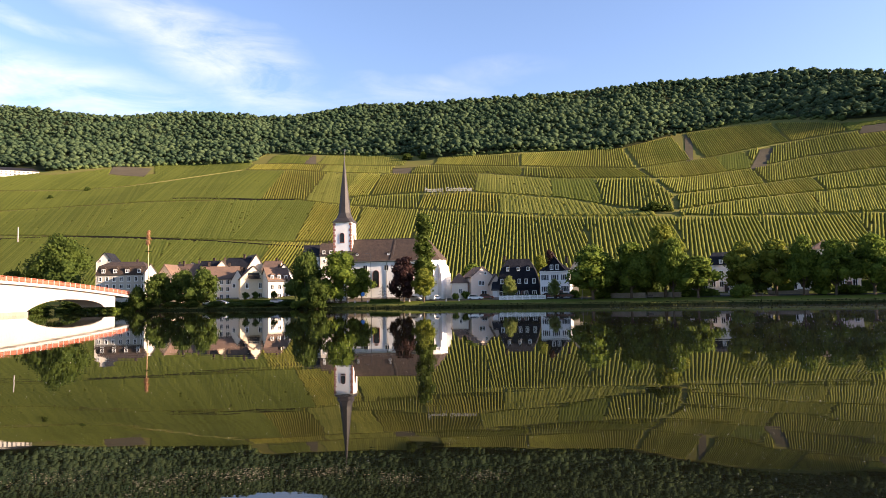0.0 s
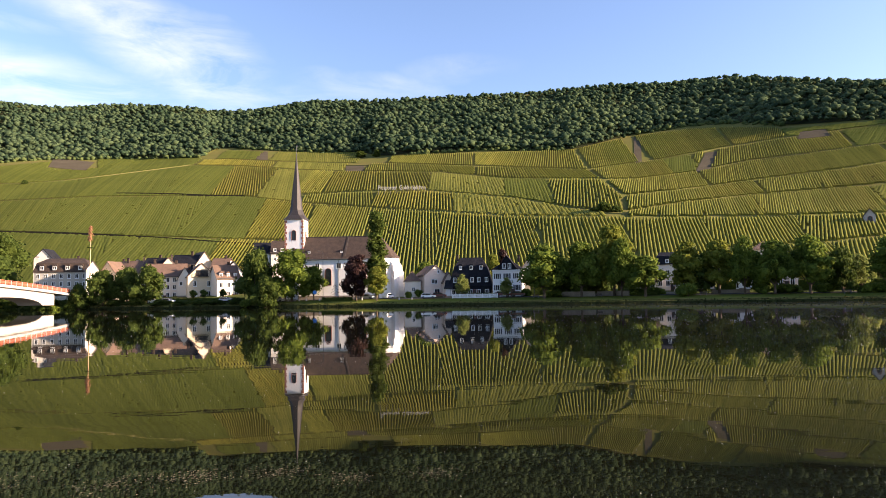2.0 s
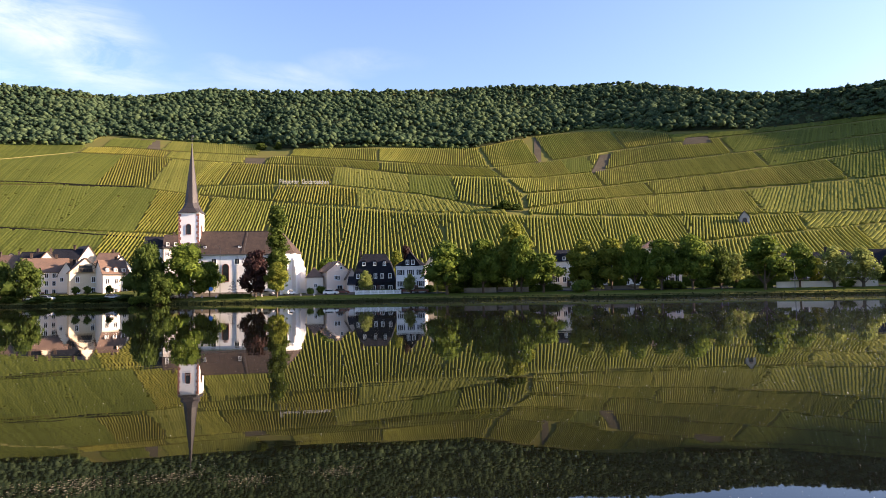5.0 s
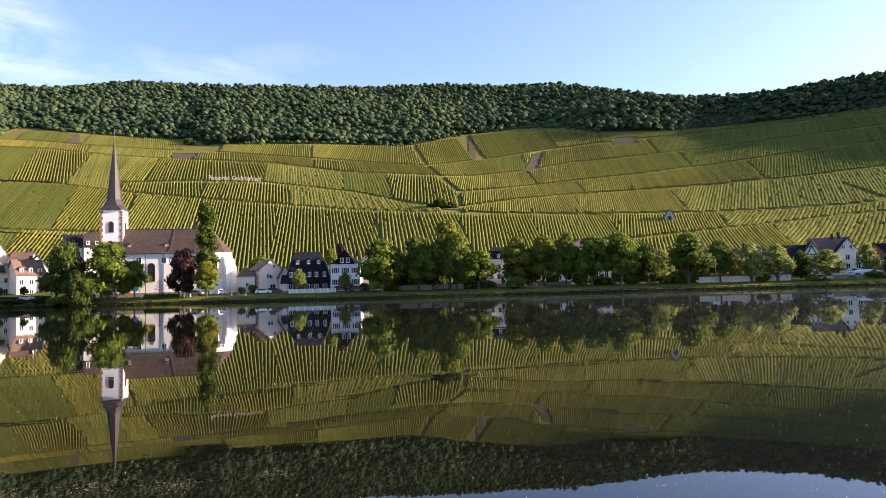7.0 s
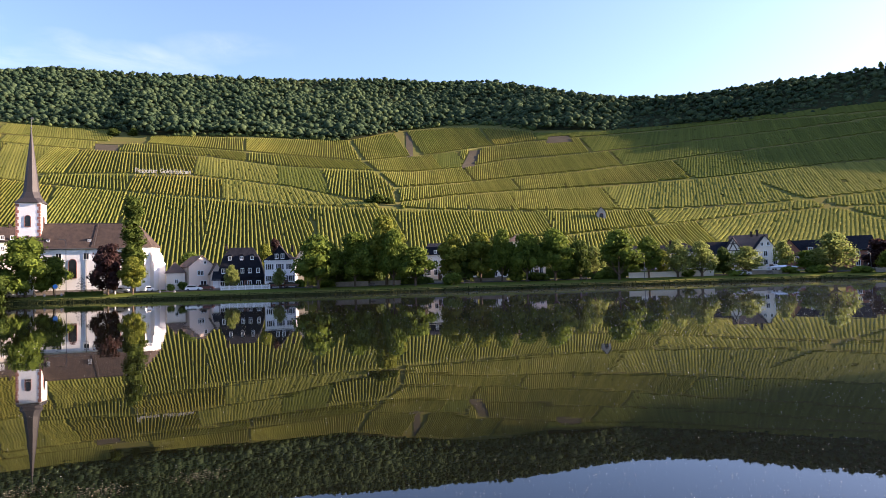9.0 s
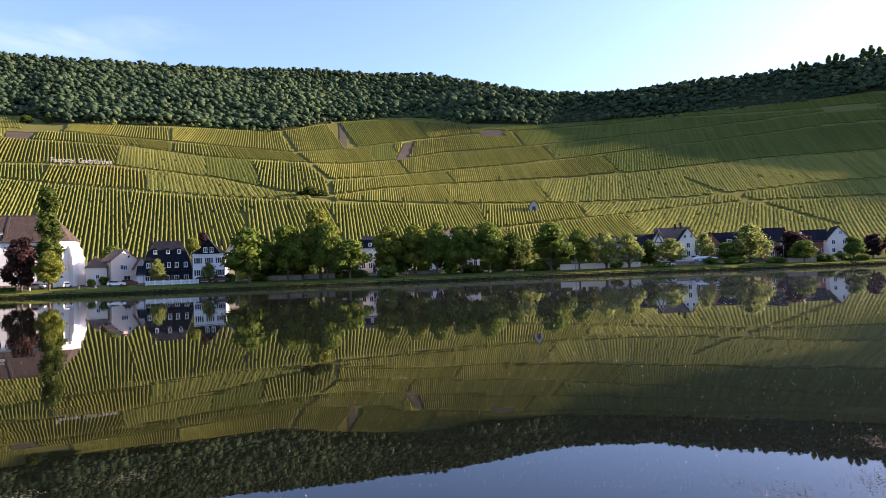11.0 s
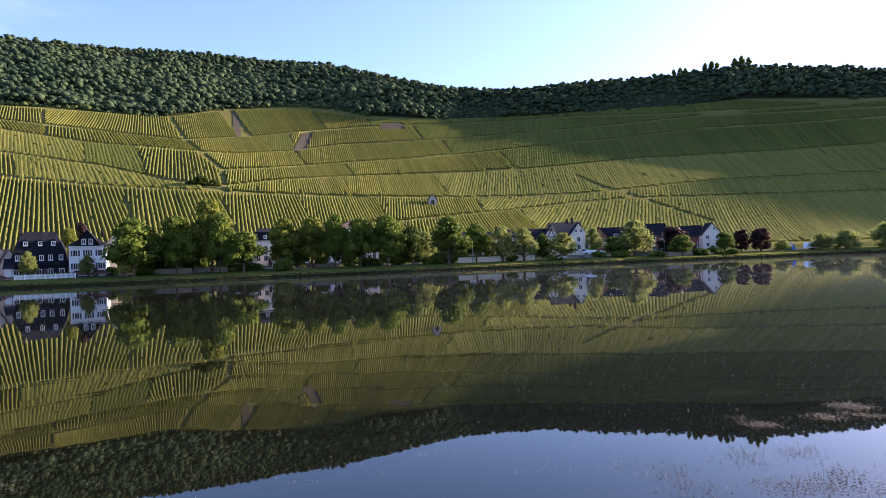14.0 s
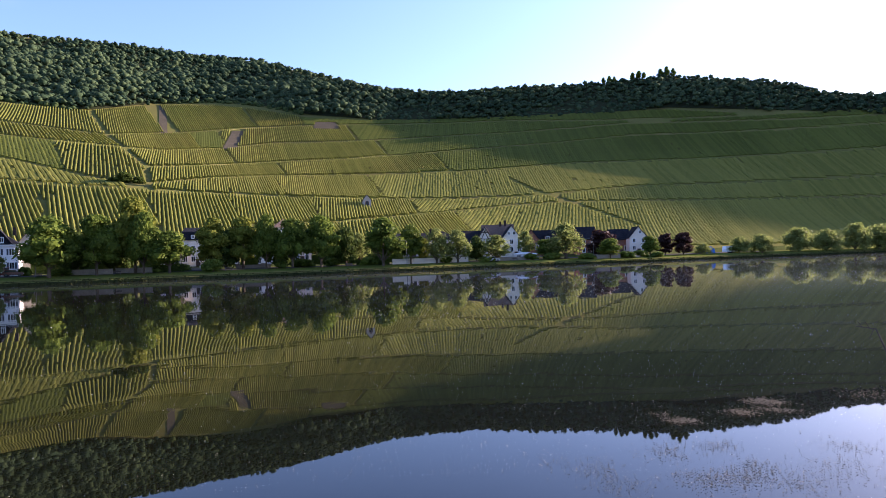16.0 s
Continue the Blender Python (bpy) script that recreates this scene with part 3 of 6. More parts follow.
def slope_strip(name, line, a0, a1, width, mat, label, lift=0.25, category="track"):
    """A track that runs along a line on the hillside."""
    az = np.arange(a0, a1, 0.25)
    foot, edge, _, s1, _ = profile(az)
    d = dist_at(az, line(az))
    near, far = d - width / 2, d + width / 2
    v = np.concatenate([np.stack([q * np.sin(np.radians(az)), q * np.cos(np.radians(az)), far_land(az, q) + lift], 1) for q in (near, far)])
    z = np.maximum(v[:len(az), 2], v[len(az):, 2] - 0.08 * width)
    v[:len(az), 2] = z
    n = len(az)
    i = np.arange(n - 1)
    low = v[:n].copy()
    low[:, 2] -= 1.4
    v = np.concatenate([v, low])
    f = np.concatenate([np.stack([i, i + 1, i + n + 1, i + n], 1), np.stack([i + 2 * n, i + 2 * n + 1, i + 1, i], 1)])
    return tagged(new(name, mesh_np(name, v, f, mat)), label, category, kind="structure")


# the road strip's dark colour paints the shadow line of its wall
slope_strip("vineyard_road", L1, -36, -8.5, 2.6, M_DARKSTONE_SHADOW, "narrow vineyard road on a stone retaining wall, its shadow in the dark colour", 0.5, "road")
slope_strip("retaining_wall", L2, -22.5, -12.5, 1.6, M_DARKSTONE_SHADOW, "dark dry-stone retaining wall between the vines", 0.9, "wall")
for line, a0, a1, w in ((L2, -36, -22.5, 1.5), (L2, -12.5, 50, 1.5), (L3, -8, 17, 1.1), (L4, -30, 18.5, 1.2), (L5, -15, 16.6, 1.1), (L6, 27, 63.5, 1.4), (R5, 20, 33, 0.8), (R4, 19.6, 52, 1.1), (R3, 18, 52, 0.8), (R2, 16.8, 33, 0.8)):
    slope_strip("track", line, a0, a1, w, M_PATH, "pale grassy vineyard track along the slope")


def fallow(lo, hi, a0, a1, label="bare brown fallow plot between the vines"):
    """An unplanted plot of bare soil."""
    az, k = np.linspace(a0, a1, 9), np.linspace(0.06, 0.94, 7)[:, None]
    foot, _, _, s1, _ = profile(az)
    te = lo(az)[None] * (1 - k) + hi(az)[None] * k
    d = dist_at(np.broadcast_to(az, te.shape), te)
    a = np.broadcast_to(az, d.shape)
    v = np.stack([d * np.sin(np.radians(a)), d * np.cos(np.radians(a)), far_land(a, d) + 0.3], -1).reshape(-1, 3)
    i = (np.arange(6)[:, None] * 9 + np.arange(8)[None]).ravel()
    tagged(new("fallow_plot", mesh_np("fallow_plot", v, np.stack([i, i + 1, i + 10, i + 9], 1), M_SOIL)), label, "soil", kind="structure")


def bare_plot(t0, t1, p0, p1, q0, q1):
    """One of the unplanted plots of the list above."""
    k, m = np.meshgrid(np.linspace(0.03, 0.97, 7), np.linspace(0.03, 0.97, 7), indexing="ij")
    a = (p0 + (q0 - p0) * k) * (1 - m) + (p1 + (q1 - p1) * k) * m
    d = dist_at(a, t0 + (t1 - t0) * k)
    v = np.stack([d * np.sin(np.radians(a)), d * np.cos(np.radians(a)), far_land(a.ravel(), d.ravel()).reshape(a.shape) + 0.3], -1).reshape(-1, 3)
    i = (np.arange(6)[:, None] * 7 + np.arange(6)[None]).ravel()
    tagged(new("fallow_plot", mesh_np("fallow_plot", v, np.stack([i, i + 1, i + 8, i + 7], 1), M_SOIL)), "bare brown fallow plot between the vines", "soil", kind="structure")


for plot in PLOTS:
    bare_plot(*plot)
fallow(R2, TOP, 20.6, 21.2)
fallow(L4, L5, -4.3, -2.7)
fallow(L5, TOP, -12.4, -10.9)


# ---- woods on the hilltop ----
def icosphere(level):
    bm = bmesh.new()
    bmesh.ops.create_icosphere(bm, subdivisions=level, radius=1)
    v = np.array([x.co for x in bm.verts])
    f = np.array([[x.index for x in p.verts] for p in bm.faces])
    bm.free()
    return v, f


def lumpy(v, seed, amount, freq):
    out = []
    for p in v:
        n = noise.noise(Vector(p) * freq + Vector((seed * 7.1, seed * 3.3, 0)))
        n2 = noise.noise(Vector(p) * freq * 2.7 + Vector((0, seed * 5.7, 2)))
        out.append(1 + amount * n + amount * 0.6 * n2)
    return v * np.array(out)[:, None]


def canopy_template(seed, tall):
    """One tree of the wood: a ragged crown with leaf tufts."""
    rg = np.random.default_rng(seed)
    v1, f1 = icosphere(1)
    vs, fs, n = [], [], 0
    body = lumpy(v1, seed * 3, 0.6, 1.6) * np.array([5.1, 5.1, 3.5 * tall]) + np.array([0, 0, 6.0 * tall])
    vs.append(body), fs.append(f1)
    n += len(body)
    t = 46
    pick = body[rg.integers(0, len(body), t)] + rg.normal(0, 0.45, (t, 3))
    tri = pick[:, None] + rg.normal(0, 0.75, (t, 3, 3)) * np.array([1, 1, 0.6])
    vs.append(tri.reshape(-1, 3))
    fs.append(np.arange(3 * t).reshape(-1, 3) + n)
    return np.concatenate(vs), np.concatenate(fs)


TEMPLATES = [canopy_template(i, (0.9, 1.0, 1.05, 0.95, 1.1, 0.8)[i]) for i in range(6)]


def wood(name, spots, scales, mat, label):
    vs, fs, n = [], [], 0
    rg = np.random.default_rng(9)
    for p, s in zip(spots, scales):
        v, f = TEMPLATES[rg.integers(0, 6)]
        a = rg.random() * 6.283
        c, si = math.cos(a), math.sin(a)
        r = np.stack([v[:, 0] * c - v[:, 1] * si, v[:, 0] * si + v[:, 1] * c, v[:, 2] * (0.85 + 0.3 * rg.random())], 1) * s
        vs.append(r + p)
        fs.append(f + n)
        n += len(v)
    return tagged(new(name, mesh_np(name, np.concatenate(vs), np.concatenate(fs), mat, True)), label, "forest", kind="stuff")


spots, scales = [], []
rg = np.random.default_rng(3)
az = -37.0
while az < 84:
    foot, edge, sky, s1, s2 = (float(q[0]) for q in profile(np.array([az])))
    small = float(np.interp(az, [25, 55], [1.0, 0.74]))   # lower trees on the eastern hill
    d = edge + 2 + rg.random() * 5
    while d < sky + 26:
        a = az + rg.normal(0, 0.22)
        dd = d + rg.normal(0, 2)
        z = float(far_land(np.array([a]), np.array([dd]))[0])
        if -35.2 < a < -31.4 and dd < edge + 24:
            d += 9
            continue
        # glades and ridges: stands of taller and of lower trees
        q = at(a, dd)
        stand = 3.0 * math.sin(q.x / 37 + 1.3 * math.sin(q.y / 49)) * math.sin(q.y / 33 + 0.8 * math.sin(q.x / 61)) * min(1, max(0, (sky - dd) / 60))
        spots.append(at(a, dd, z - 0.4 + stand))
        scales.append((0.42 + 0.50 * rg.random() ** 2.0 * (0.6 if dd > sky - 14 else 1.0)) * (1.0 if dd > edge + 25 else 0.9) * (0.96 if a > 38 and dd > sky - 25 else 1.0) * small)
        d += 5.1 * small + (d - edge) * 0.008
    az += math.degrees(5.0 * small / (0.5 * (edge + sky)))
wood("forest", [np.array(p) for p in spots], scales, M_FOREST, "dense dark green deciduous forest covering the hilltop")
# floor of the wood; the shade under the crowns is in its dark colour
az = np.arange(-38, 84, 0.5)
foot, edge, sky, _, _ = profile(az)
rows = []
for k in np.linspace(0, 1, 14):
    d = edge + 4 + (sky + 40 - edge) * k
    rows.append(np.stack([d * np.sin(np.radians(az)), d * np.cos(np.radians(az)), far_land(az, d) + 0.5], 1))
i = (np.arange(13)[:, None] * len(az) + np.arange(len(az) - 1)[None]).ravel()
tagged(new("forest_floor", mesh_np("forest_floor", np.concatenate(rows), np.stack([i, i + 1, i + len(az) + 1, i + len(az)], 1), M_LITTER_SHADE, True)), "leaf litter and undergrowth below the trees, darkened with painted shade", "ground", kind="structure")
# paler young trees along the forest's lower edge
spots, scales = [], []
for a0, a1 in ((-30, -15.5), (-13, -5), (1, 15), (21, 32)):
    for a in np.arange(a0, a1, 0.34):
        a += rg.normal(0, 0.1)
        edge = float(profile(np.array([a]))[1][0])
        for k in range(2):
            dd = edge + rg.uniform(-2.5, 5)
            spots.append(np.array(at(a, dd, float(far_land(np.array([a]), np.array([dd]))[0]) - 2.2)))
            scales.append(0.34 + 0.34 * rg.random())
wood("forest_edge", spots, scales, M_FOREST_EDGE, "paler bushy young trees along the forest edge")


# ---- trees of the village ----
def crown_mesh(name, w, h, shape, leaves, mat, seed, leaf=0.5):
    """A crown of leaf tufts round many uneven clumps, w wide and h high, its foot at z = 0."""
    rg = np.random.default_rng(seed)
    clumps = []
    for _ in range(46 if shape != "poplar" else 90):
        f = rg.random() ** 0.85
        if shape == "poplar":
            r = 0.36 * min(1, 0.6 + f * 2.0) * (1 - f) ** 0.30
        elif shape == "cone":
            r = 0.45 * min(1, 0.55 + f * 2.2) * (1 - f) ** 0.62
        elif shape == "oval":
            r = 0.44 * min(1, 0.62 + 1.7 * f) * max(0.05, 1 - f ** 2.4) ** 0.6
        elif shape == "dome":
            r = 0.44 * math.sqrt(max(0.02, 1 - (f * 0.98) ** 2))
        else:
            r = 0.43 * math.sqrt(max(0.02, 1 - (2 * f - 0.95) ** 2))
        a, q = rg.random() * 6.283, math.sqrt(rg.random())
        cr = (0.12 + 0.13 * rg.random()) * w * (1.15 if shape == "poplar" else 1)
        clumps.append((r * q * w * math.cos(a), r * q * w * math.sin(a), cr * 0.75 + f * (h - cr * 1.6), cr))
    v1, f1 = icosphere(1)
    vs, fs, n = [], [], 0
    for i, (x, y, z, r) in enumerate(clumps):
        v = lumpy(v1, seed + i, 0.5, 1.7) * r * (0.34 if mat is M_LEAF_PALE else 0.66) + np.array([x, y, z])
        vs.append(v), fs.append(np.stack([f1[:, 0], f1[:, 1], f1[:, 2], f1[:, 2]], 1) + n)
        n += len(v)
    per = leaves // len(clumps)
    quads_v = []
    for x, y, z, r in clumps:
        d = rg.normal(size=(per, 3))
        d /= np.linalg.norm(d, axis=1)[:, None]
        c = np.array([x, y, z]) + d * (r * ((0.30 if mat is M_LEAF_PALE else 0.58) + (0.85 if mat is M_LEAF_PALE else 0.54) * rg.random(per)))[:, None] * np.array([1, 1, 0.85])
        t1 = np.cross(d + rg.normal(0, 0.6, (per, 3)), rg.normal(size=(per, 3)))
        t1 /= np.linalg.norm(t1, axis=1)[:, None]
        t2 = np.cross(t1, d + rg.normal(0, 0.5, (per, 3)))
        t2 /= np.linalg.norm(t2, axis=1)[:, None]
        s = (leaf * (0.5 + rg.random(per)))[:, None]
        quads_v.append(np.stack([c - t1 * s * .5, c + t2 * s * .35, c + t1 * s * .5, c - t2 * s * .35], 1).reshape(-1, 3))
    q = np.concatenate(quads_v)
    tri = np.concatenate(fs)[:, :3]
    qi = np.arange(len(q)).reshape(-1, 4) + n
    tri = np.concatenate([tri, qi[:, [0, 1, 2]], qi[:, [0, 2, 3]]])
    return mesh_np(name, np.concatenate(vs + [q]), tri, mat)


def trunk_mesh(name, h, r, crown_h, w, seed):
    rg = random.Random(seed)
    bm = bmesh.new()
    top = h + crown_h * 0.45
    rod(bm, (0, 0, -0.6), (0, 0, h * 0.5), r * 1.25, r)
    rod(bm, (0, 0, h * 0.5), (0.1, 0.05, top), r, r * 0.35)
    for i in range(6):
        a = i * 1.05 + rg.random()
        z = h * (0.75 + 0.3 * rg.random())
        rod(bm, (0, 0, z), (math.cos(a) * w * 0.3, math.sin(a) * w * 0.3, z + crown_h * (0.25 + 0.2 * rg.random())), r * 0.42, r * 0.12, 6)
    me = bpy.data.meshes.new(name)
    bm.to_mesh(me)
    bm.free()
    me.materials.append(M_BARK)
    return me


KINDS = {  # width, crown height, clear stem, shape, leaf tufts, leaves, tuft size
    "linden": (10, 12, 2.3, "oval", 5600, M_LEAF, 0.62), "linden_b": (10, 12, 2.3, "oval", 5200, M_LEAF, 0.62), "yellow": (9, 12, 2.3, "oval", 4800, M_LEAF_YELLOW, 0.6),
    "spreading": (10, 12, 0.9, "dome", 5600, M_LEAF, 0.6), "topiary": (2.2, 2.6, 1.5, "round", 700, M_LEAF_DARK, 0.28),
    "bigtree": (22, 25, 2.0, "oval", 15000, M_LEAF_DARK, 0.9), "cone": (10, 12.5, 1.6, "cone", 5200, M_LEAF, 0.62), "poplar": (6, 26, 1.5, "poplar", 7600, M_LEAF_DARK, 0.6), "copper": (8, 12.5, 1.0, "oval", 4600, M_LEAF_RED, 0.58),
    "pale": (7, 9, 1.2, "oval", 4200, M_LEAF_PALE, 0.44), "dark": (10, 11, 0.3, "oval", 5000, M_LEAF_DARK, 0.6), "bush": (8, 6, 0.3, "dome", 2000, M_LEAF, 0.5), "palebush": (9, 8, 0.3, "dome", 4400, M_LEAF_PALE, 0.46),
}
SHARED = {}
BANKROW = "trees along the river promenade"


def tree(kind, az, d, w, h, label, group="", turn=None, name="tree"):
    kw, kh, ks, shape, leaves, mat, leaf = KINDS[kind]
    if kind not in SHARED:
        SHARED[kind] = (crown_mesh("crown", kw, kh, shape, leaves, mat, len(SHARED) * 11 + 5, leaf), trunk_mesh("trunk", ks, 0.30 if kw > 6.5 else 0.22, kh, kw, len(SHARED)))
    p = at(az, d)
    root = thing(name, pose(p.x, p.y, ground_z(p)), label, "bush" if name == "bush" else "tree", group)
    turn = az * 37 % 360 if turn is None else turn
    k = (h / (kh + ks))
    w = w * (1.16 if group == BANKROW else 1.06)
    crown, trunk = new("crown", SHARED[kind][0]), new("trunk", SHARED[kind][1])
    crown.parent = trunk.parent = root
    crown.matrix_basis = Matrix.LocRotScale((0, 0, ks * k - (0.12 * h if name == "bush" else 0)), Euler((0, 0, radians(turn))), (w / kw, w / kw, k))
    trunk.matrix_basis = Matrix.LocRotScale((0, 0, 0), Euler((0, 0, radians(turn))), (w / kw, w / kw, k))
    return root


G_, Y_, D_ = "leafy green linden tree on the river promenade", "linden tree with yellowing crown on the promenade", "dark green shady tree by the river road"
for kind, az, d, w, h, label, group in (
        ("bigtree", -30.2, 300, 23, 28.5, "broad green tree behind the bridge ramp", ""), ("dark", -33.2, 306, 12, 15, "dark tree behind the bridge ramp", ""),
        ("dark", -29.5, 262, 9, 7, "dark shady tree behind the bridge arch", ""), ("dark", -31.8, 268, 10, 7, "dark shady tree behind the bridge arch", ""), ("dark", -27.8, 257, 8, 5.5, "dark shady tree behind the bridge arch", ""),
        ("dark", -24.9, 245, 7.0, 9.5, "dark riverside tree beside the bridge end", ""), ("dark", -26.5, 252, 6, 4.6, "low dark riverside tree beside the bridge end", ""),
        ("dark", -23.3, 243, 10, 12, "dark riverside tree overhanging the bank", ""), ("dark", -21.6, 240, 9.5, 12.6, "dark riverside tree overhanging the bank", ""), ("dark", -20.1, 234, 10, 13, "dark riverside tree overhanging the bank", ""),
        ("dark", -11.75, 206, 10.8, 17, "large dark green tree beside the church", ""), ("spreading", -8.9, 203, 12.8, 16.2, "broad leafy green linden beside the church", ""), ("dark", -11.0, 200, 8.0, 10.5, "low dark tree in front of the church trees", ""), ("linden_b", -7.1, 206, 7, 11, G_, ""),
        ("copper", -3.5, 195, 7.6, 14.7, "dark purple copper beech beside the church wall", ""), ("poplar", -1.72, 197, 6.8, 26.6, "tall slender dark green poplar by the church", ""), ("yellow", -1.75, 191, 6.3, 10.2, "small yellow-green willow in front of the poplar", ""),
        ("linden", 2.5, 226, 8, 10, "dark green tree behind the sacristy", ""), ("pale", 5.7, 188, 4.2, 7.0, "small tree in front of the slate house", ""), ("pale", 9.55, 184, 3.8, 5.8, "small tree in front of the white house", ""),
        ("yellow", 8.4, 220, 5, 12, "green tree behind the slate house", ""), ("copper", 9.3, 224, 4.2, 13.4, "brownish tree behind the slate house", ""),
        ("linden", 12.75, 177, 11.0, 14.6, G_, BANKROW), ("linden_b", 15.9, 178, 9.2, 15.4, G_, BANKROW), ("yellow", 18.6, 181, 9.8, 19.4, "tall promenade tree with yellowing top", BANKROW), ("linden", 19.2, 176.5, 7.2, 15.5, G_, BANKROW), ("linden_b", 21.1, 176, 8.8, 11.0, G_, BANKROW),
        ("dark", 14.3, 186, 9, 11, D_, ""), ("dark", 17.2, 188, 9, 11.5, D_, ""), ("yellow", 24.4, 184, 8.4, 14, Y_, BANKROW), ("yellow", 26.8, 184, 8.4, 14.2, Y_, BANKROW), ("dark", 25.4, 186, 8, 11, D_, ""), ("linden", 28.65, 181, 6.8, 14.8, G_, BANKROW),
        ("linden_b", 30.8, 181, 8.6, 14, G_, BANKROW), ("linden", 33.2, 182, 9.4, 14.6, G_, BANKROW), ("dark", 29.7, 190, 8, 9.5, D_, ""), ("dark", 35.3, 188, 6.6, 11.4, "dark round tree behind the promenade", BANKROW), ("pale", 36.5, 192, 6, 9.5, "silvery green tree behind the promenade", ""),
        ("cone", 38.5, 182, 10.8, 13.9, "tall cone-shaped green tree on the promenade", BANKROW), ("linden", 40.9, 190, 6.8, 11.7, G_, BANKROW), ("yellow", 42.0, 194, 4.5, 7.5, Y_, ""), ("pale", 43.15, 189, 6.6, 10.6, "silvery light green tree on the grass bank", BANKROW), ("pale", 45.0, 192, 7.4, 10.0, "silvery light green tree on the grass bank", BANKROW),
        ("dark", 46.6, 203, 5.8, 8.0, "dark bush tree in a garden", ""), ("pale", 48.3, 199, 8.4, 8.2, "low spreading pale green garden tree", BANKROW), ("pale", 50.9, 214, 5.5, 9.5, "pale green garden tree", ""), ("linden_b", 52.6, 214, 9, 6.5, "broad green garden tree", ""), ("pale", 54.3, 211, 10.6, 11.6, "tall pale willow on the river bank", BANKROW),
        ("copper", 57.3, 226, 9.4, 9.8, "dark red garden tree beside the house", ""), ("linden_b", 58.0, 215, 6.6, 6.8, "small yellow-green tree on the bank", BANKROW), ("linden_b", 61.2, 230, 6.4, 7.2, "small green garden tree", ""), ("copper", 62.4, 240, 6, 8, "dark red tree on the river bank", ""), ("copper", 63.8, 240, 6.4, 8.4, "dark red tree on the river bank", "")):
    tree(kind, az, d, w, h, label, group)
for az, d, w, h in ((65.3, 246, 6, 4.5), (68.0, 256, 8, 7), (69.6, 260, 9, 8), (72.2, 276, 12, 10.5), (74.0, 284, 11, 9.5), (75.8, 296, 11, 12), (77.3, 306, 13, 11.5), (79.5, 325, 14, 11), (82, 350, 16, 12)):
    tree("palebush", az, d, w, h, "pale hazy willow bush on the water's edge", "willow bushes along the shore", name="bush")
for az, d, w, h in ((-26.9, 250, 6, 3.2), (-26.4, 247, 5, 3.6), (-25.4, 246, 5, 4), (-24.6, 246, 5, 3), (-12.6, 205, 4, 3), (1.0, 199, 2.2, 2.6), (1.9, 203, 3, 3.2), (11.2, 188, 3, 3), (13.6, 182, 5, 2.4), (20.0, 184, 6, 2.6), (21.8, 184, 5, 2.6), (29.8, 184, 4, 3.4), (31.6, 186, 6, 3), (34.2, 188, 5, 3), (37.2, 188, 5, 3.2), (44.0, 194, 4, 2.4), (47.5, 196, 5, 2.2), (51.3, 206, 5, 2.6), (53.2, 208, 6, 3), (56.0, 212, 5, 2.4), (59.3, 220, 5, 2.8), (60.4, 224, 5, 3), (61.8, 226, 4, 2.4)):
    tree("bush", az, d, w, h, "rounded green bush beside the river road", "garden bushes", name="bush")
for az, w, h in ((-27.2, 6, 2.6), (-25.7, 7, 2.4), (-24.2, 6, 2.8), (-22.4, 7, 2.2), (-20.9, 6, 2.6), (-19.2, 7, 2.0), (-17.6, 6, 1.6), (-16.2, 6, 1.8), (-14.9, 7, 1.5), (-13.3, 6, 2.0)):
    tree("dark", az, (BANK + 2.6) / math.cos(radians(az + BANK_TURN)), w, h, "low dark scrub hanging over the waterline", "bank scrub", name="bush")
for az in (-16.75, -15.95, -14.45):
    tree("topiary", az, 228, 2.3, 4.2, "small round clipped tree on a bare stem", "clipped trees before the cream house")
tree("bush", 24.4, 176, 5.2, 4.2, "reedy dark bush at the water's edge", name="bush")
for az, te, w, h in ((17.9, .112, 7.5, 5.5), (18.9, .111, 5, 3.5), (17.1, .112, 4, 2.5), (-3.0, .213, 11, 8), (-1.6, .214, 8, 9), (-28.6, .150, 6, 5), (-31, .138, 5, 4)):
    tree("dark", az, float(dist_at(az, te)), w, h, "dark bush standing alone among the vines", "vineyard bushes", name="bush")


# conifers that stand on the skyline of the eastern hill
for az, w, h in ((57.9, 4, 7), (58.4, 5, 8), (58.8, 4, 7), (60.3, 5, 9), (60.8, 6, 10), (61.2, 5, 8), (62.5, 6, 10), (63.0, 6, 12), (63.5, 6, 10), (31.9, 3, 6)):
    sky = float(profile(np.array([az]))[2][0])
    tree("cone", az, sky + 2, w * 1.15, h + 0.5, "dark conifer standing out on the hill's skyline", "skyline conifers")


# ---- buildings ----
YZ = lambda p, q, s: (s, p, q)
XZ = lambda p, q, s: (p, s, q)


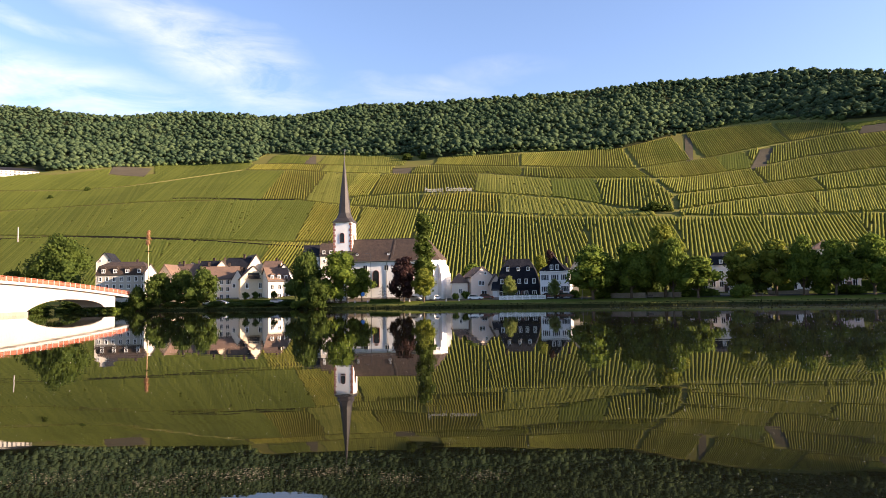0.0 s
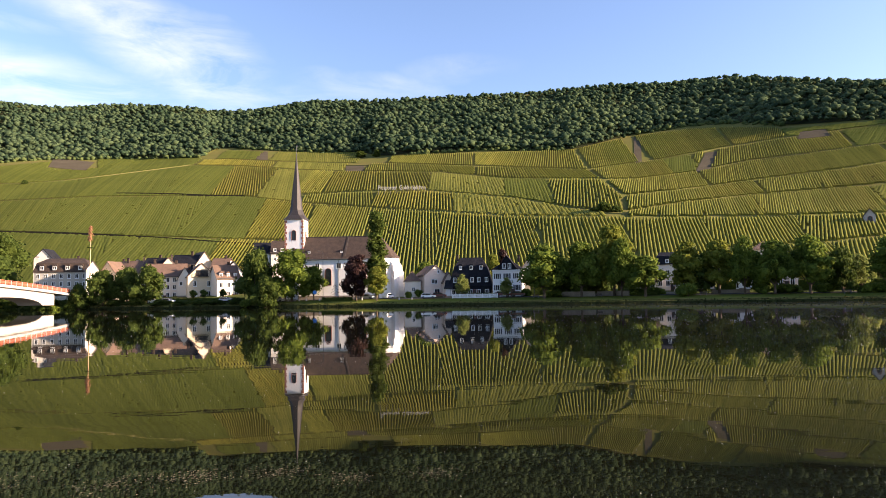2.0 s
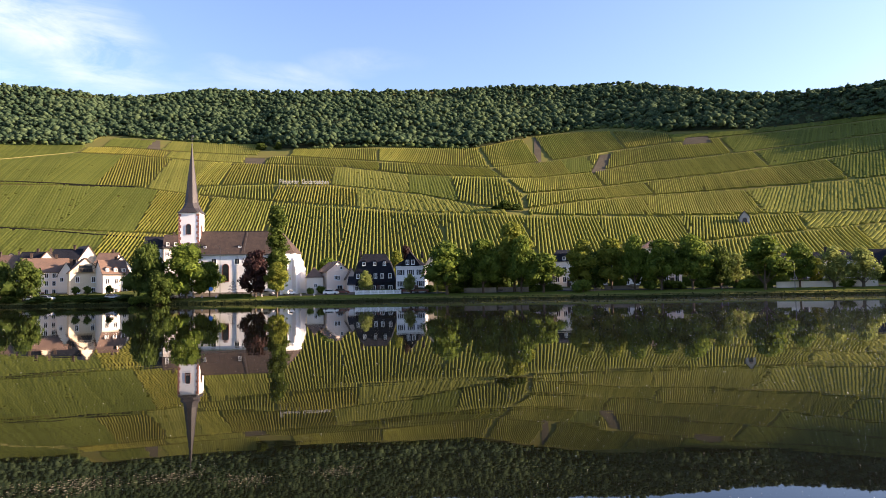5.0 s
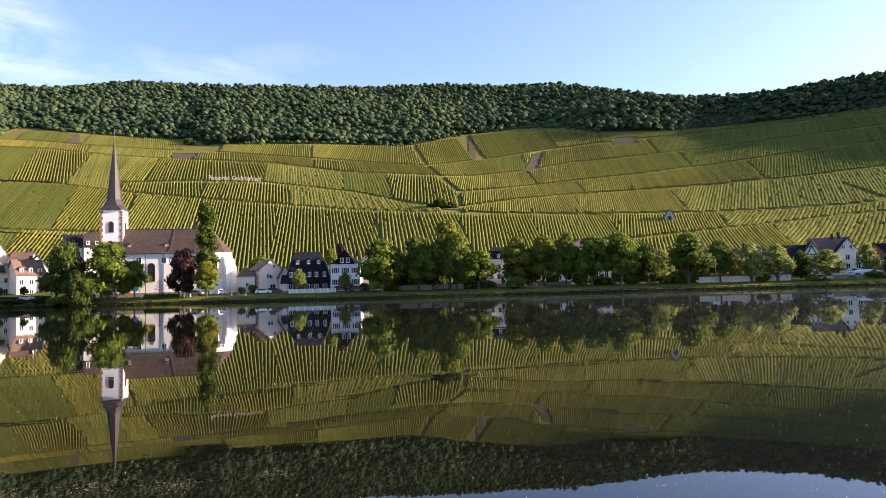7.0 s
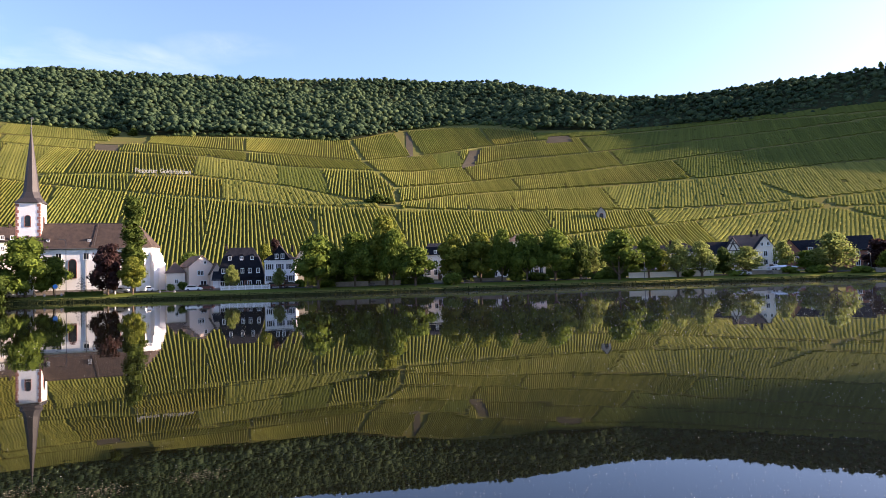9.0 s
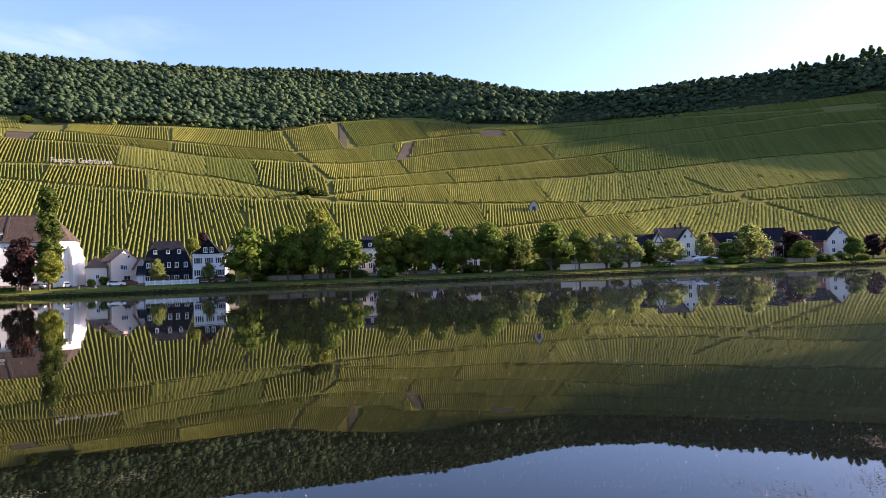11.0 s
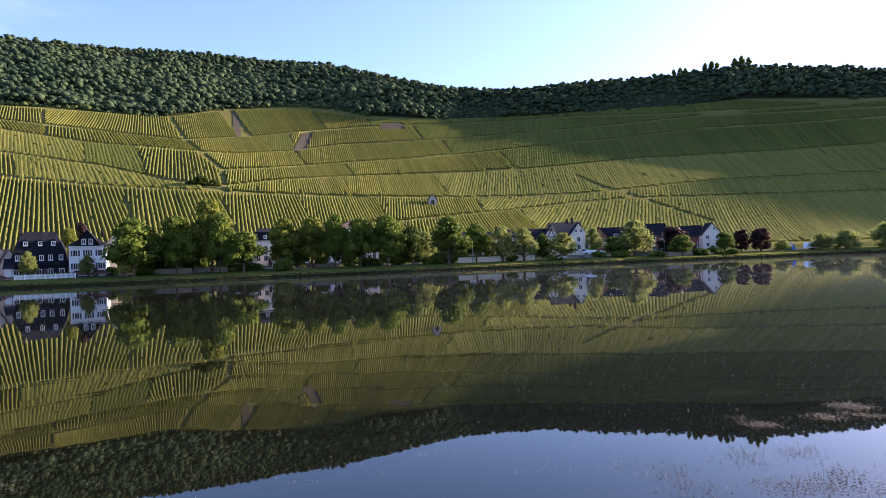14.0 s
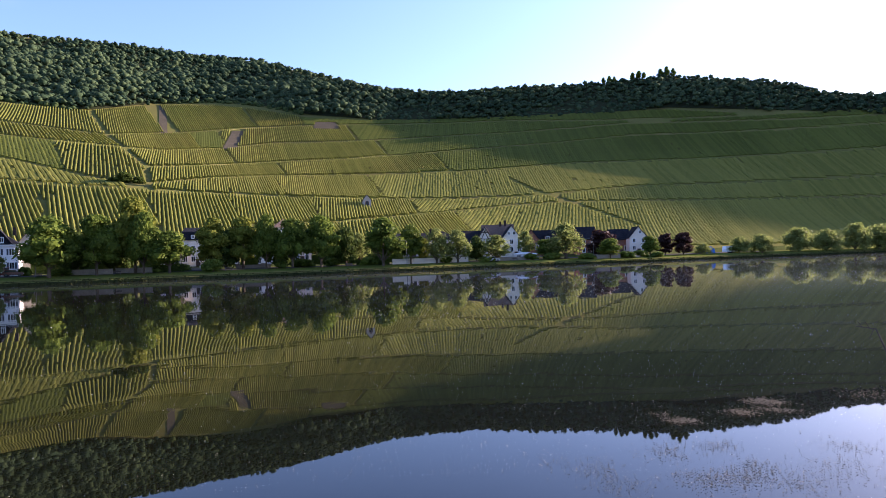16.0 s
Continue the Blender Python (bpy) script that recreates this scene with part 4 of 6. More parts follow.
def window(parent, x, z, w, h, y=0.0, arched=False, shutters=False, side=0, mat=None, depth=0.0):
    """A framed window on the wall y = const (side 0: facing the river) or x = const (side 1: facing right)."""
    to = (lambda a, b, c: (a, y - c, b)) if side == 0 else (lambda a, b, c: (y + c, a, b))
    def outline(g):
        o = [(x - w / 2 + g, z + g), (x + w / 2 - g, z + g)]
        if arched:
            r = w / 2 - g
            o += [(x + r * math.cos(t), z + h - w / 2 + r * math.sin(t)) for t in [math.pi * i / 6 for i in range(7)]]
        else:
            o += [(x + w / 2 - g, z + h - g), (x - w / 2 + g, z + h - g)]
        return o
    bm = bmesh.new()
    outer, inner = outline(-0.12), outline(0.02)
    for c0, c1 in ((outer, inner),):
        n = len(c0)
        a = [[bm.verts.new(to(p, q, d)) for p, q in c] for c in (c0, c1) for d in (-0.05, 0.10)]
        for i in range(n):
            j = (i + 1) % n
            for f in ((a[1][i], a[1][j], a[3][j], a[3][i]), (a[0][i], a[0][j], a[1][j], a[1][i]), (a[2][i], a[2][j], a[3][j], a[3][i])):
                bm.faces.new(f)
    if not arched and w > 0.6:
        prism(bm, [(x - 0.04, z), (x + 0.04, z), (x + 0.04, z + h), (x - 0.04, z + h)], to, 0.02, 0.07)
    fr = part("window", bm, mat or M_FRAME, parent)
    bm = bmesh.new()
    prism(bm, outline(0.0), to, -0.06, 0.025)
    part("pane", bm, M_GLASS, fr)
    if not arched:
        bm = bmesh.new()
        prism(bm, [(x - w / 2 - 0.15, z - 0.22), (x + w / 2 + 0.15, z - 0.22), (x + w / 2 + 0.15, z - 0.13), (x - w / 2 - 0.15, z - 0.13)], to, -0.02, 0.2)
        part("sill", bm, M_FRAME, fr)
    if shutters:
        for s in (-1, 1):
            bm = bmesh.new()
            x0 = x + s * (w / 2 + 0.35)
            prism(bm, [(x0 - 0.2, z), (x0 + 0.2, z), (x0 + 0.2, z + h), (x0 - 0.2, z + h)], to, 0.0, 0.06)
            part("shutter", bm, M_SHUTTER, fr)
    return fr


def slab(bm, a, b, c, d, t=0.22):
    """A roof plane through four corners with thickness t downwards."""
    hi = [bm.verts.new(p) for p in (a, b, c, d)]
    lo = [bm.verts.new((p[0], p[1], p[2] - t)) for p in (a, b, c, d)]
    bm.faces.new(hi), bm.faces.new(lo[::-1])
    for i in range(4):
        j = (i + 1) % 4
        bm.faces.new((hi[i], lo[i], lo[j], hi[j]))


def roof(parent, style, w, dep, eave, ridge, mat, over=0.35, x=0.0, y0=0.0, inset=None):
    bm = bmesh.new()
    x0, x1, ya, yb, ym = x - w / 2 - over, x + w / 2 + over, y0 - over, y0 + dep + over, y0 + dep / 2
    if style == "side":          # ridge along the front
        k = (ridge - eave) / (dep / 2)
        e = eave - over * k
        slab(bm, (x0, ya, e), (x1, ya, e), (x1, ym, ridge), (x0, ym, ridge))
        slab(bm, (x0, ym, ridge), (x1, ym, ridge), (x1, yb, e), (x0, yb, e))
    elif style == "front":       # gable to the front
        k = (ridge - eave) / (w / 2)
        e = eave - over * k
        slab(bm, (x0, ya, e), (x, ya, ridge), (x, yb, ridge), (x0, yb, e))
        slab(bm, (x, ya, ridge), (x1, ya, e), (x1, yb, e), (x, yb, ridge))
    elif style == "pyramid" or style == "hip":
        inset = w / 2 + over if style == "pyramid" else (inset or dep / 2)
        b = [bm.verts.new(p) for p in ((x0, ya, eave), (x1, ya, eave), (x1, yb, eave), (x0, yb, eave))]
        t = [bm.verts.new((x0 + inset, ym, ridge)), bm.verts.new((x1 - inset, ym, ridge))] if style == "hip" else [bm.verts.new((x, ym, ridge))]
        bm.faces.new(b[::-1])
        l, r = t[0], t[-1]
        bm.faces.new((b[0], b[1], r, l) if l is not r else (b[0], b[1], l))
        bm.faces.new((b[1], b[2], r))
        bm.faces.new((b[2], b[3], l, r) if l is not r else (b[2], b[3], l))
        bm.faces.new((b[3], b[0], l))
    elif style == "mansard":
        zm, i1 = eave + (ridge - eave) * 0.66, (ridge - eave) * 0.18
        ring = []
        for g, z in ((0, eave), (i1, zm)):
            ring.append([bm.verts.new(p) for p in ((x0 + g, ya + g, z), (x1 - g, ya + g, z), (x1 - g, yb - g, z), (x0 + g, yb - g, z))])
        half = (yb - ya) / 2
        g = min(half, i1 + 0.14 * w)
        t = [bm.verts.new((x0 + g, ym, ridge)), bm.verts.new((x1 - g, ym, ridge))]
        bm.faces.new(ring[0][::-1])
        for i in range(4):
            j = (i + 1) % 4
            bm.faces.new((ring[0][i], ring[0][j], ring[1][j], ring[1][i]))
        b = ring[1]
        bm.faces.new((b[0], b[1], t[1], t[0])), bm.faces.new((b[1], b[2], t[1])), bm.faces.new((b[2], b[3], t[0], t[1])), bm.faces.new((b[3], b[0], t[0]))
    return part("roof", bm, mat, parent)


def dormer(parent, x, y, z, w, h, dep, mat_roof, mat_wall, arched=False):
    bm = boxes((x - w / 2, x + w / 2, y, y + dep, z, z + h))
    body = part("dormer", bm, mat_wall, parent)
    bm = bmesh.new()
    o = 0.15
    if arched:
        pr = [(x + (w / 2 + o) * math.cos(t), z + h + 0.5 * w * math.sin(t)) for t in [math.pi * i / 6 for i in range(7)]]
        prism(bm, pr, XZ, y - o, y + dep)
    else:
        prism(bm, [(x - w / 2 - o, z + h), (x + w / 2 + o, z + h), (x, z + h + 0.5 * w)], XZ, y - o, y + dep)
    part("dormer_roof", bm, mat_roof, body)
    window(body, x, z + 0.2, w * 0.62, h - 0.35, y)


def chimney(parent, x, y, z0, z1, mat=None):
    bm = boxes((x - 0.35, x + 0.35, y - 0.3, y + 0.3, z0, z1), (x - 0.45, x + 0.45, y - 0.4, y + 0.4, z1, z1 + 0.15))
    part("chimney", bm, mat or M_OLDSLATE, parent)


def house(az, d, w, dep, eave, ridge, style, wall, roof_mat, label, turn=BANK_TURN, floors=(), cols=0, win=(1.0, 1.5), sides=(), base=None, shutters=False, dormers=(), chimneys=(), name="house", group="village houses", side_cols=2, x_skip=(), back=1.0):
    """A house whose front stands at azimuth az, d metres off; heights are over the river. floors: sill heights of its rows of windows."""
    p = at(az, d)
    z0 = ground_z(p) if base is None else base
    root = thing(name, pose(p.x, p.y, z0, 0, 0, turn), label, "house", group)
    e, r = eave - z0, ridge - z0
    bm = bmesh.new()
    if style == "side":
        prism(bm, [(0, -1.2), (dep, -1.2), (dep, e), (dep / 2, r - 0.2), (0, e)], YZ, -w / 2, w / 2)
    elif style == "front":
        prism(bm, [(-w / 2, -1.2), (w / 2, -1.2), (w / 2, e), (0, r - 0.2), (-w / 2, e)], XZ, 0, dep)
    else:
        box(bm, -w / 2, w / 2, 0, dep, -1.2, e)
    part("wall", bm, wall, root)
    rf = roof(root, style, w, dep, e, r, roof_mat)
    if style in ("side", "front"):
        part("plinth", boxes((-w / 2 - 0.05, w / 2 + 0.05, -0.05, dep + 0.05, -1.0, 0.55)), M_WALLSTONE, root)
    if style == "side":
        bm = bmesh.new()
        rod(bm, (-w / 2 - 0.3, -0.5, e - 0.25), (w / 2 + 0.3, -0.5, e - 0.25), 0.08, n=6)
        rod(bm, (w / 2 - 0.2, -0.12, 0), (w / 2 - 0.2, -0.12, e - 0.1), 0.06, n=6)
        part("gutter", bm, M_METAL, root)
    if floors and base is None and floors[0] - z0 < 2.4 and w > 5:
        dx = w * (0.0 if cols % 2 == 0 else 0.5 / cols + 0.02) + 0.1
        door = part("door", boxes((dx - 0.5, dx + 0.5, -0.08, 0.1, 0.0, 2.1)), M_DARKWOOD, root, "dark wooden front door")
        part("door_frame", boxes((dx - 0.62, dx - 0.5, -0.1, 0.1, 0.0, 2.22), (dx + 0.5, dx + 0.62, -0.1, 0.1, 0.0, 2.22), (dx - 0.5, dx + 0.5, -0.1, 0.1, 2.1, 2.22)), M_SANDSTONE, door)
    for f in floors:
        for i in range(cols):
            x = -w / 2 + w * (i + 0.5) / cols
            if (i, f) not in x_skip:
                window(root, x, f - z0, win[0], win[1], 0.0, shutters=shutters)
    for f in sides:
        for i in range(side_cols):
            window(root, dep * (i + 0.5) / side_cols, f - z0, win[0], win[1], w / 2, side=1)
    for x, y, z, dw, dh, arched in dormers:
        dormer(rf, x, y, z - z0, dw, dh, 1.6, roof_mat, wall if not arched else roof_mat, arched)
    for x, y, z in chimneys:
        chimney(rf, x, y, z - z0 - 1.8, z - z0)
    if back != 1.0:
        m = Matrix.Translation((0, 0, EYE)) @ Matrix.Scale(back, 4) @ Matrix.Translation((0, 0, -EYE))
        root.matrix_world = m @ root.matrix_world
    return root


# west of the church
h = house(-26.1, 276, 18.5, 9, 13.2, 18.5, "mansard", M_BEIGE, M_OLDSLATE, "long beige house with dark mansard roof and dormers", turn=4, floors=(8.2, 11.0), cols=7, base=3.0, dormers=[(x, -0.3, 14.0, 1.7, 1.5, True) for x in (-6.5, -2.2, 2.2, 6.5)], chimneys=((4, 4.5, 19.2),))
house(-27.3, 310, 7, 9, 20.0, 24.0, "front", M_WHITE, M_SLATE, "white gabled house higher on the slope", turn=4, floors=(20.0,), cols=2, win=(0.8, 1.0), base=9)
house(-24.0, 264, 4.0, 6, 14.0, 17.0, "front", M_WHITE, M_BROWNROOF, "narrow sunlit white gable house", turn=30, base=3.0)
house(-23.0, 268, 6.5, 8, 12.4, 17.0, "front", M_CREAM, M_BROWNROOF, "small brown-roofed house behind riverside trees", turn=-10, floors=(8.5,), cols=2, base=3.0)
house(-21.6, 266, 8, 9, 12.2, 17.2, "side", M_WHITE, M_BROWNROOF, "brown-roofed house behind riverside trees", turn=-8, floors=(9.0,), cols=3, base=3.0, chimneys=((-2, 4, 18.2),), back=1.13)
house(-20.9, 278, 8, 8, 15.0, 18.4, "front", M_WHITE, M_SLATE, "white gable house with slate roof in the back row", turn=15, floors=(13.0,), cols=2, base=4.0, chimneys=((2, 4, 19),), back=1.13)
house(-18.9, 243, 12.5, 10, 10.8, 15.2, "side", M_WHITE, M_BROWNROOF, "long white three-storey house with brown roof", turn=10, floors=(3.6, 6.2, 8.7), cols=6, win=(0.9, 1.4), sides=(6.2, 8.7), chimneys=((-4, 5, 16.6), (3, 5, 16.2)), back=1.13)
house(-17.6, 258, 9, 9, 15.5, 19.2, "side", M_SLATE, M_SLATE, "slate-hung house in the back row", turn=-6, base=4.0, chimneys=((2, 4, 20.2),), back=1.13)
house(-15.9, 258, 6.5, 9, 15.4, 20.2, "front", M_CREAM, M_BROWNROOF, "tall house with pale gable and dark roof", turn=35, floors=(12.5,), cols=1, base=4.0, back=1.13)
h = house(-16.1, 234, 8.8, 9, 10.4, 14.8, "front", M_CREAM, M_BROWNROOF, "cream gabled house with a balcony under the ridge", turn=24, floors=(3.6, 7.0), cols=2, win=(0.9, 1.7), back=1.13)
bm = boxes((-2.2, 2.2, -0.9, 0.1, 8.2, 8.4), *[(x, x + 0.08, -0.9, -0.82, 8.4, 9.4) for x in [-2.2 + 0.4 * i for i in range(12)]], (-2.2, 2.28, -0.92, -0.8, 9.35, 9.45))
part("balcony", bm, M_DARKWOOD, h)
bm = boxes((-1.9, 1.9, -0.06, 0.1, 8.4, 10.4))
part("balcony_door", bm, M_GLASS, h)
house(-14.0, 229, 7.6, 9, 9.6, 14.0, "side", M_WHITE, M_BROWNROOF, "sunlit white house with three small dormers", turn=32, floors=(3.4, 6.4), cols=3, dormers=[(x, 0.6, 9.8, 1.1, 1.4, False) for x in (-2.4, 0, 2.4)], chimneys=((1.5, 5, 15),), back=1.13)
house(-13.6, 246, 7, 8, 11.5, 16.0, "front", M_WHITE, M_SLATE, "white gable house behind the sunlit house", turn=20, base=3.5, back=1.13)
house(-9.7, 252, 8, 8, 19.6, 24.2, "side", M_WHITE, M_OLDSLATE, "white house with hipped slate roof above the church", turn=4, floors=(16.6, 20.0), cols=3, base=9.5, win=(0.8, 1.0), chimneys=((-1, 4, 25),))
house(-11.35, 256, 6, 8, 19.6, 23.8, "side", M_BLUEWHITE, M_SLATE, "white slate-roofed annex above the church", turn=4, floors=(16.5,), cols=2, base=10)


for az, d, w, dep, eave, ridge, style, wall, rm, turn, lab in (
        (-19.9, 262, 7, 8, 14.2, 18.2, "side", M_WHITE, M_SLATE, -8, "dark-roofed white house in the back row"), (-18.6, 256, 6, 8, 14.4, 18.0, "front", M_CREAM, M_BROWNROOF, 22, "cream gable house in the back row"),
        (-22.4, 276, 7, 8, 13.6, 17.4, "side", M_WHITE, M_BROWNROOF, 5, "brown-roofed white house in the back row"), (-14.8, 252, 6, 8, 14.0, 17.6, "side", M_CREAM, M_BROWNROOF, -5, "brown-roofed cream house in the back row"), (-17.4, 238, 4.6, 7, 9.6, 13.6, "front", M_WHITE, M_OLDSLATE, 10, "narrow white house with steep slate roof")):
    house(az, d, w, dep, eave, ridge, style, wall, rm, lab, turn=turn, floors=(eave - 2.2,), cols=2, win=(0.8, 1.2), base=3.4, chimneys=((w * 0.2, 4, ridge + 0.9),), back=1.13)


# ---- the church ----
def church():
    p = at(-9.72, 212)
    root = thing("church", pose(p.x, p.y, 2.2, 0, 0, -7.0), "white rendered village church with tall slate spire", "church")
    # local x runs along the nave towards the apse; the tower's left front corner is the origin
    tw, th = 6.0, 25.4
    part("tower", boxes((0, tw, 3.0, 3.0 + tw, -1.2, th)), M_CHURCH, root, "white square church tower")
    tow = [o for o in root.children if o.name.startswith("tower")][0]
    for x in (0, tw):
        for i in range(int(th / 0.9)):
            l = 0.75 if i % 2 else 0.45
            part("quoin", boxes((x - (0.06 if x == 0 else l), x + (l if x == 0 else 0.06), 2.94, 3.0 + l * 0.8, i * 0.9, i * 0.9 + 0.82)), M_SANDSTONE, tow, "red sandstone corner stone")
    window(tow, tw / 2 - 0.1, 18.8, 1.4, 3.1, 3.0, True, mat=M_SANDSTONE)
    window(tow, 3.0 + tw / 2, 18.8, 1.4, 3.1, tw, True, side=1, mat=M_SANDSTONE)
    window(tow, tw / 2 - 0.1, 15.0, 0.5, 1.2, 3.0, mat=M_SANDSTONE)
    # the spire: a flared skirt, then a slim eight-sided needle
    bm = bmesh.new()
    cx, cy, prev = tw / 2, 3.0 + tw / 2, None
    for z, r, k in ((th, 3.5, 0.0), (th + 0.15, 3.5, 0.0), (th + 1.5, 2.55, 0.6), (th + 3.2, 1.95, 1.0), (th + 10, 1.25, 1.0), (th + 17, 0.52, 1.0), (th + 21.4, 0.08, 1.0)):
        ring = []
        for i in range(8):
            a = math.pi / 8 + i * math.pi / 4
            octo = (r * 1.05 * math.cos(a), r * 1.05 * math.sin(a))
            sq = (r * max(-1, min(1, 2.0 * math.cos(a))), r * max(-1, min(1, 2.0 * math.sin(a))))
            ring.append(bm.verts.new((cx + sq[0] * (1 - k) + octo[0] * k, cy + sq[1] * (1 - k) + octo[1] * k, z)))
        if prev:
            for i in range(8):
                bm.faces.new((prev[i], prev[(i + 1) % 8], ring[(i + 1) % 8], ring[i]))
        else:
            bm.faces.new(ring[::-1])
        prev = ring
    bm.faces.new(prev)
    sp = part("spire", bm, M_SPIRE, root, "tall slim slate spire")
    bm = bmesh.new()
    rod(bm, (cx, cy, th + 21.2), (cx, cy, th + 24.2), 0.06)
    rod(bm, (cx - 0.55, cy, th + 23.2), (cx + 0.55, cy, th + 23.2), 0.05)
    box(bm, cx - 0.1, cx + 0.5, cy - 0.05, cy + 0.05, th + 24.1, th + 24.6)
    bmesh.ops.create_icosphere(bm, subdivisions=2, radius=0.25, matrix=Matrix.Translation((cx, cy, th + 21.6)))
    part("spire_cross", bm, M_METAL, sp, "gilded cross and weathercock")
    # nave
    n0, n1, nd, ne, nr = 5.0, 30.6, 13.0, 12.8, 19.8
    bm = bmesh.new()
    prism(bm, [(0, -1.2), (nd, -1.2), (nd, ne), (nd / 2, nr - 0.2), (0, ne)], YZ, n0, n1)
    part("nave_wall", bm, M_CHURCH, root)
    bm = bmesh.new()
    o, k = 0.45, (nr - ne) / (nd / 2)
    slab(bm, (n0 - 2.2, -o, ne - o * k), (n1, -o, ne - o * k), (n1, nd / 2, nr), (n0 - 2.2, nd / 2, nr))
    slab(bm, (n0 - 2.2, nd / 2, nr), (n1, nd / 2, nr), (n1, nd + o, ne - o * k), (n0 - 2.2, nd + o, ne - o * k))
    rf = part("roof", bm, M_OLDSLATE, root, "weathered brown slate nave roof")
    bm = bmesh.new()
    rod(bm, (n0 + 15.0, 0.2 - o, ne + 0.2), (n0 + 15.0, nd / 2 - 0.3, nr), 0.08)
    rod(bm, (n0 - 2.2, nd / 2, nr + 0.02), (n1, nd / 2, nr + 0.02), 0.14)
    part("roof_ridge_strip", bm, M_SPIRE, rf)
    bm = bmesh.new()
    rod(bm, (n0, -o - 0.1, ne - o * k - 0.05), (n1, -o - 0.1, ne - o * k - 0.05), 0.11, n=6)
    for x in (n0 + 0.4, n0 + 13.0, n1 - 0.3):
        rod(bm, (x, -0.1, 0), (x, -0.1, ne - 0.3), 0.08, n=6)
    part("gutter", bm, M_METAL, rf)
    part("plinth", boxes((n0, n1, -0.08, 0.0, -1.0, 0.9)), M_WALLSTONE, root)
    part("cornice", boxes((n0, n1, -0.2, 0.0, ne - 0.75, ne - 0.35)), M_CHURCH, root)
    for x in (n0 + 3.2, n0 + 13.5):
        dormer(rf, x, 1.6, ne + 1.5, 1.0, 0.7, 1.3, M_OLDSLATE, M_OLDSLATE)
    # apse: half an octagon, with a hipped roof
    ac, ar = (n1, nd / 2), nd / 2 - 0.2
    angs = [-90, -45, 0, 45, 90]
    pts = [(n1, 0.2)] + [(n1 + 5.6 * math.cos(radians(a)) * (1 if abs(a) < 90 else 0.45), nd / 2 + ar * math.sin(radians(a))) for a in angs] + [(n1, nd - 0.2)]
    bm = bmesh.new()
    prism(bm, pts, lambda p, q, s: (p, q, s), -1.2, ne)
    ap = part("apse", bm, M_CHURCH, root, "sunlit white polygonal apse")
    bm = bmesh.new()
    ring = [bm.verts.new((n1 + (p - n1) * 1.07, nd / 2 + (q - nd / 2) * 1.07, ne - 0.25)) for p, q in pts]
    tip = bm.verts.new((n1 - 0.4, nd / 2, nr))
    for i in range(len(ring) - 1):
        bm.faces.new((ring[i], ring[i + 1], tip))
    bm.faces.new(ring[::-1] + [])
    part("apse_roof", bm, M_OLDSLATE, ap)
    for x, y in (pts[2], pts[3]):
        bm = bmesh.new()
        dx, dy = (x - n1 + 1.0), (y - nd / 2)
        n = math.hypot(dx, dy)
        dx, dy = dx / n, dy / n
        prism(bm, [(-0.2, -1.2), (1.5, -1.2), (1.4, 8.0), (0.9, 8.6), (0.8, 10.2), (0, 11.2), (-0.2, 11.2)], lambda p, q, s: (x + dx * p - dy * s, y + dy * p + dx * s, q), -0.5, 0.5)
        part("buttress", bm, M_CHURCH, ap)
    window(ap, n1 + 1.25, 4.6, 1.7, 5.2, 0.18, True, mat=M_SANDSTONE)
    for x in (14.6, 25.5):
        window(root, x, 4.2, 1.9, 5.2, 0.0, True, mat=M_SANDSTONE)
    for x in (11.2, 18.0, 29.0):
        window(root, x, 9.4, 1.3, 1.6, 0.0)
    return root


church()
p = at(1.4, 203)
root = thing("sacristy", pose(p.x, p.y, 2.2, 0, 0, 2), "small white sacristy with brown pyramid roof", "building")
part("wall", boxes((-2.5, 2.5, 0, 6, -1.0, 4.9)), M_WHITE, root)
roof(root, "pyramid", 5, 6, 4.9, 8.2, M_BROWNROOF)
window(root, 0.2, 1.9, 0.8, 1.1)
# between the church and the tree row
h = house(3.4, 203, 7.4, 9, 9.1, 12.1, "front", M_PINK, M_BROWNROOF, "pale pink gabled house with brown roof", turn=16, floors=(6.3,), cols=3, win=(0.8, 1.2), x_skip=((0, 6.3), (2, 6.3)))
window(h, 0.4, 0.9, 1.6, 1.5)
window(h, -0.9, 4.2, 0.8, 1.2)
window(h, 0.9, 7.4, 0.6, 0.7)
house(4.55, 200, 3.2, 7, 7.0, 9.8, "front", M_PINK, M_BROWNROOF, "narrow pale pink house wing", turn=4, floors=(4.8,), cols=1, win=(0.7, 1.0))
h = house(6.4, 196, 12.4, 9, 5.2, 14.0, "mansard", M_SLATE, M_SLATE, "dark slate-covered house with two rows of dormers", turn=-12, floors=(2.6,), cols=5, win=(1.0, 1.6), dormers=[(x, 0.75, 10.2, 1.1, 1.2, True) for x in (-2.9, 0.3, 3.2)] + [(x, -0.25, 6.4, 1.2, 1.5, True) for x in (-4.6, 0.6, 2.6, 4.9)], chimneys=((-4.2, 4.5, 14.8),))
house(4.5, 195, 1.8, 6, 5.0, 7.2, "side", M_BLUEWHITE, M_SLATE, "small white side building with slate roof", turn=-12)
h = house(9.6, 191, 8.4, 9, 9.9, 13.2, "hip", M_BLUEWHITE, M_SLATE, "white three-storey house with dark slate gable", turn=-16, floors=(3.9, 7.2), cols=3, win=(0.95, 1.5), shutters=True, sides=(3.9, 7.2), chimneys=((3.0, 5.0, 14.0),))
bm = bmesh.new()
prism(bm, [(-2.6, 7.75), (2.6, 7.75), (2.6, 8.2), (0.0, 11.7), (-2.6, 8.2)], XZ, -0.25, 3.5)
g = part("gable_cladding", bm, M_SLATE, h, "dark slate gable")
bm = bmesh.new()
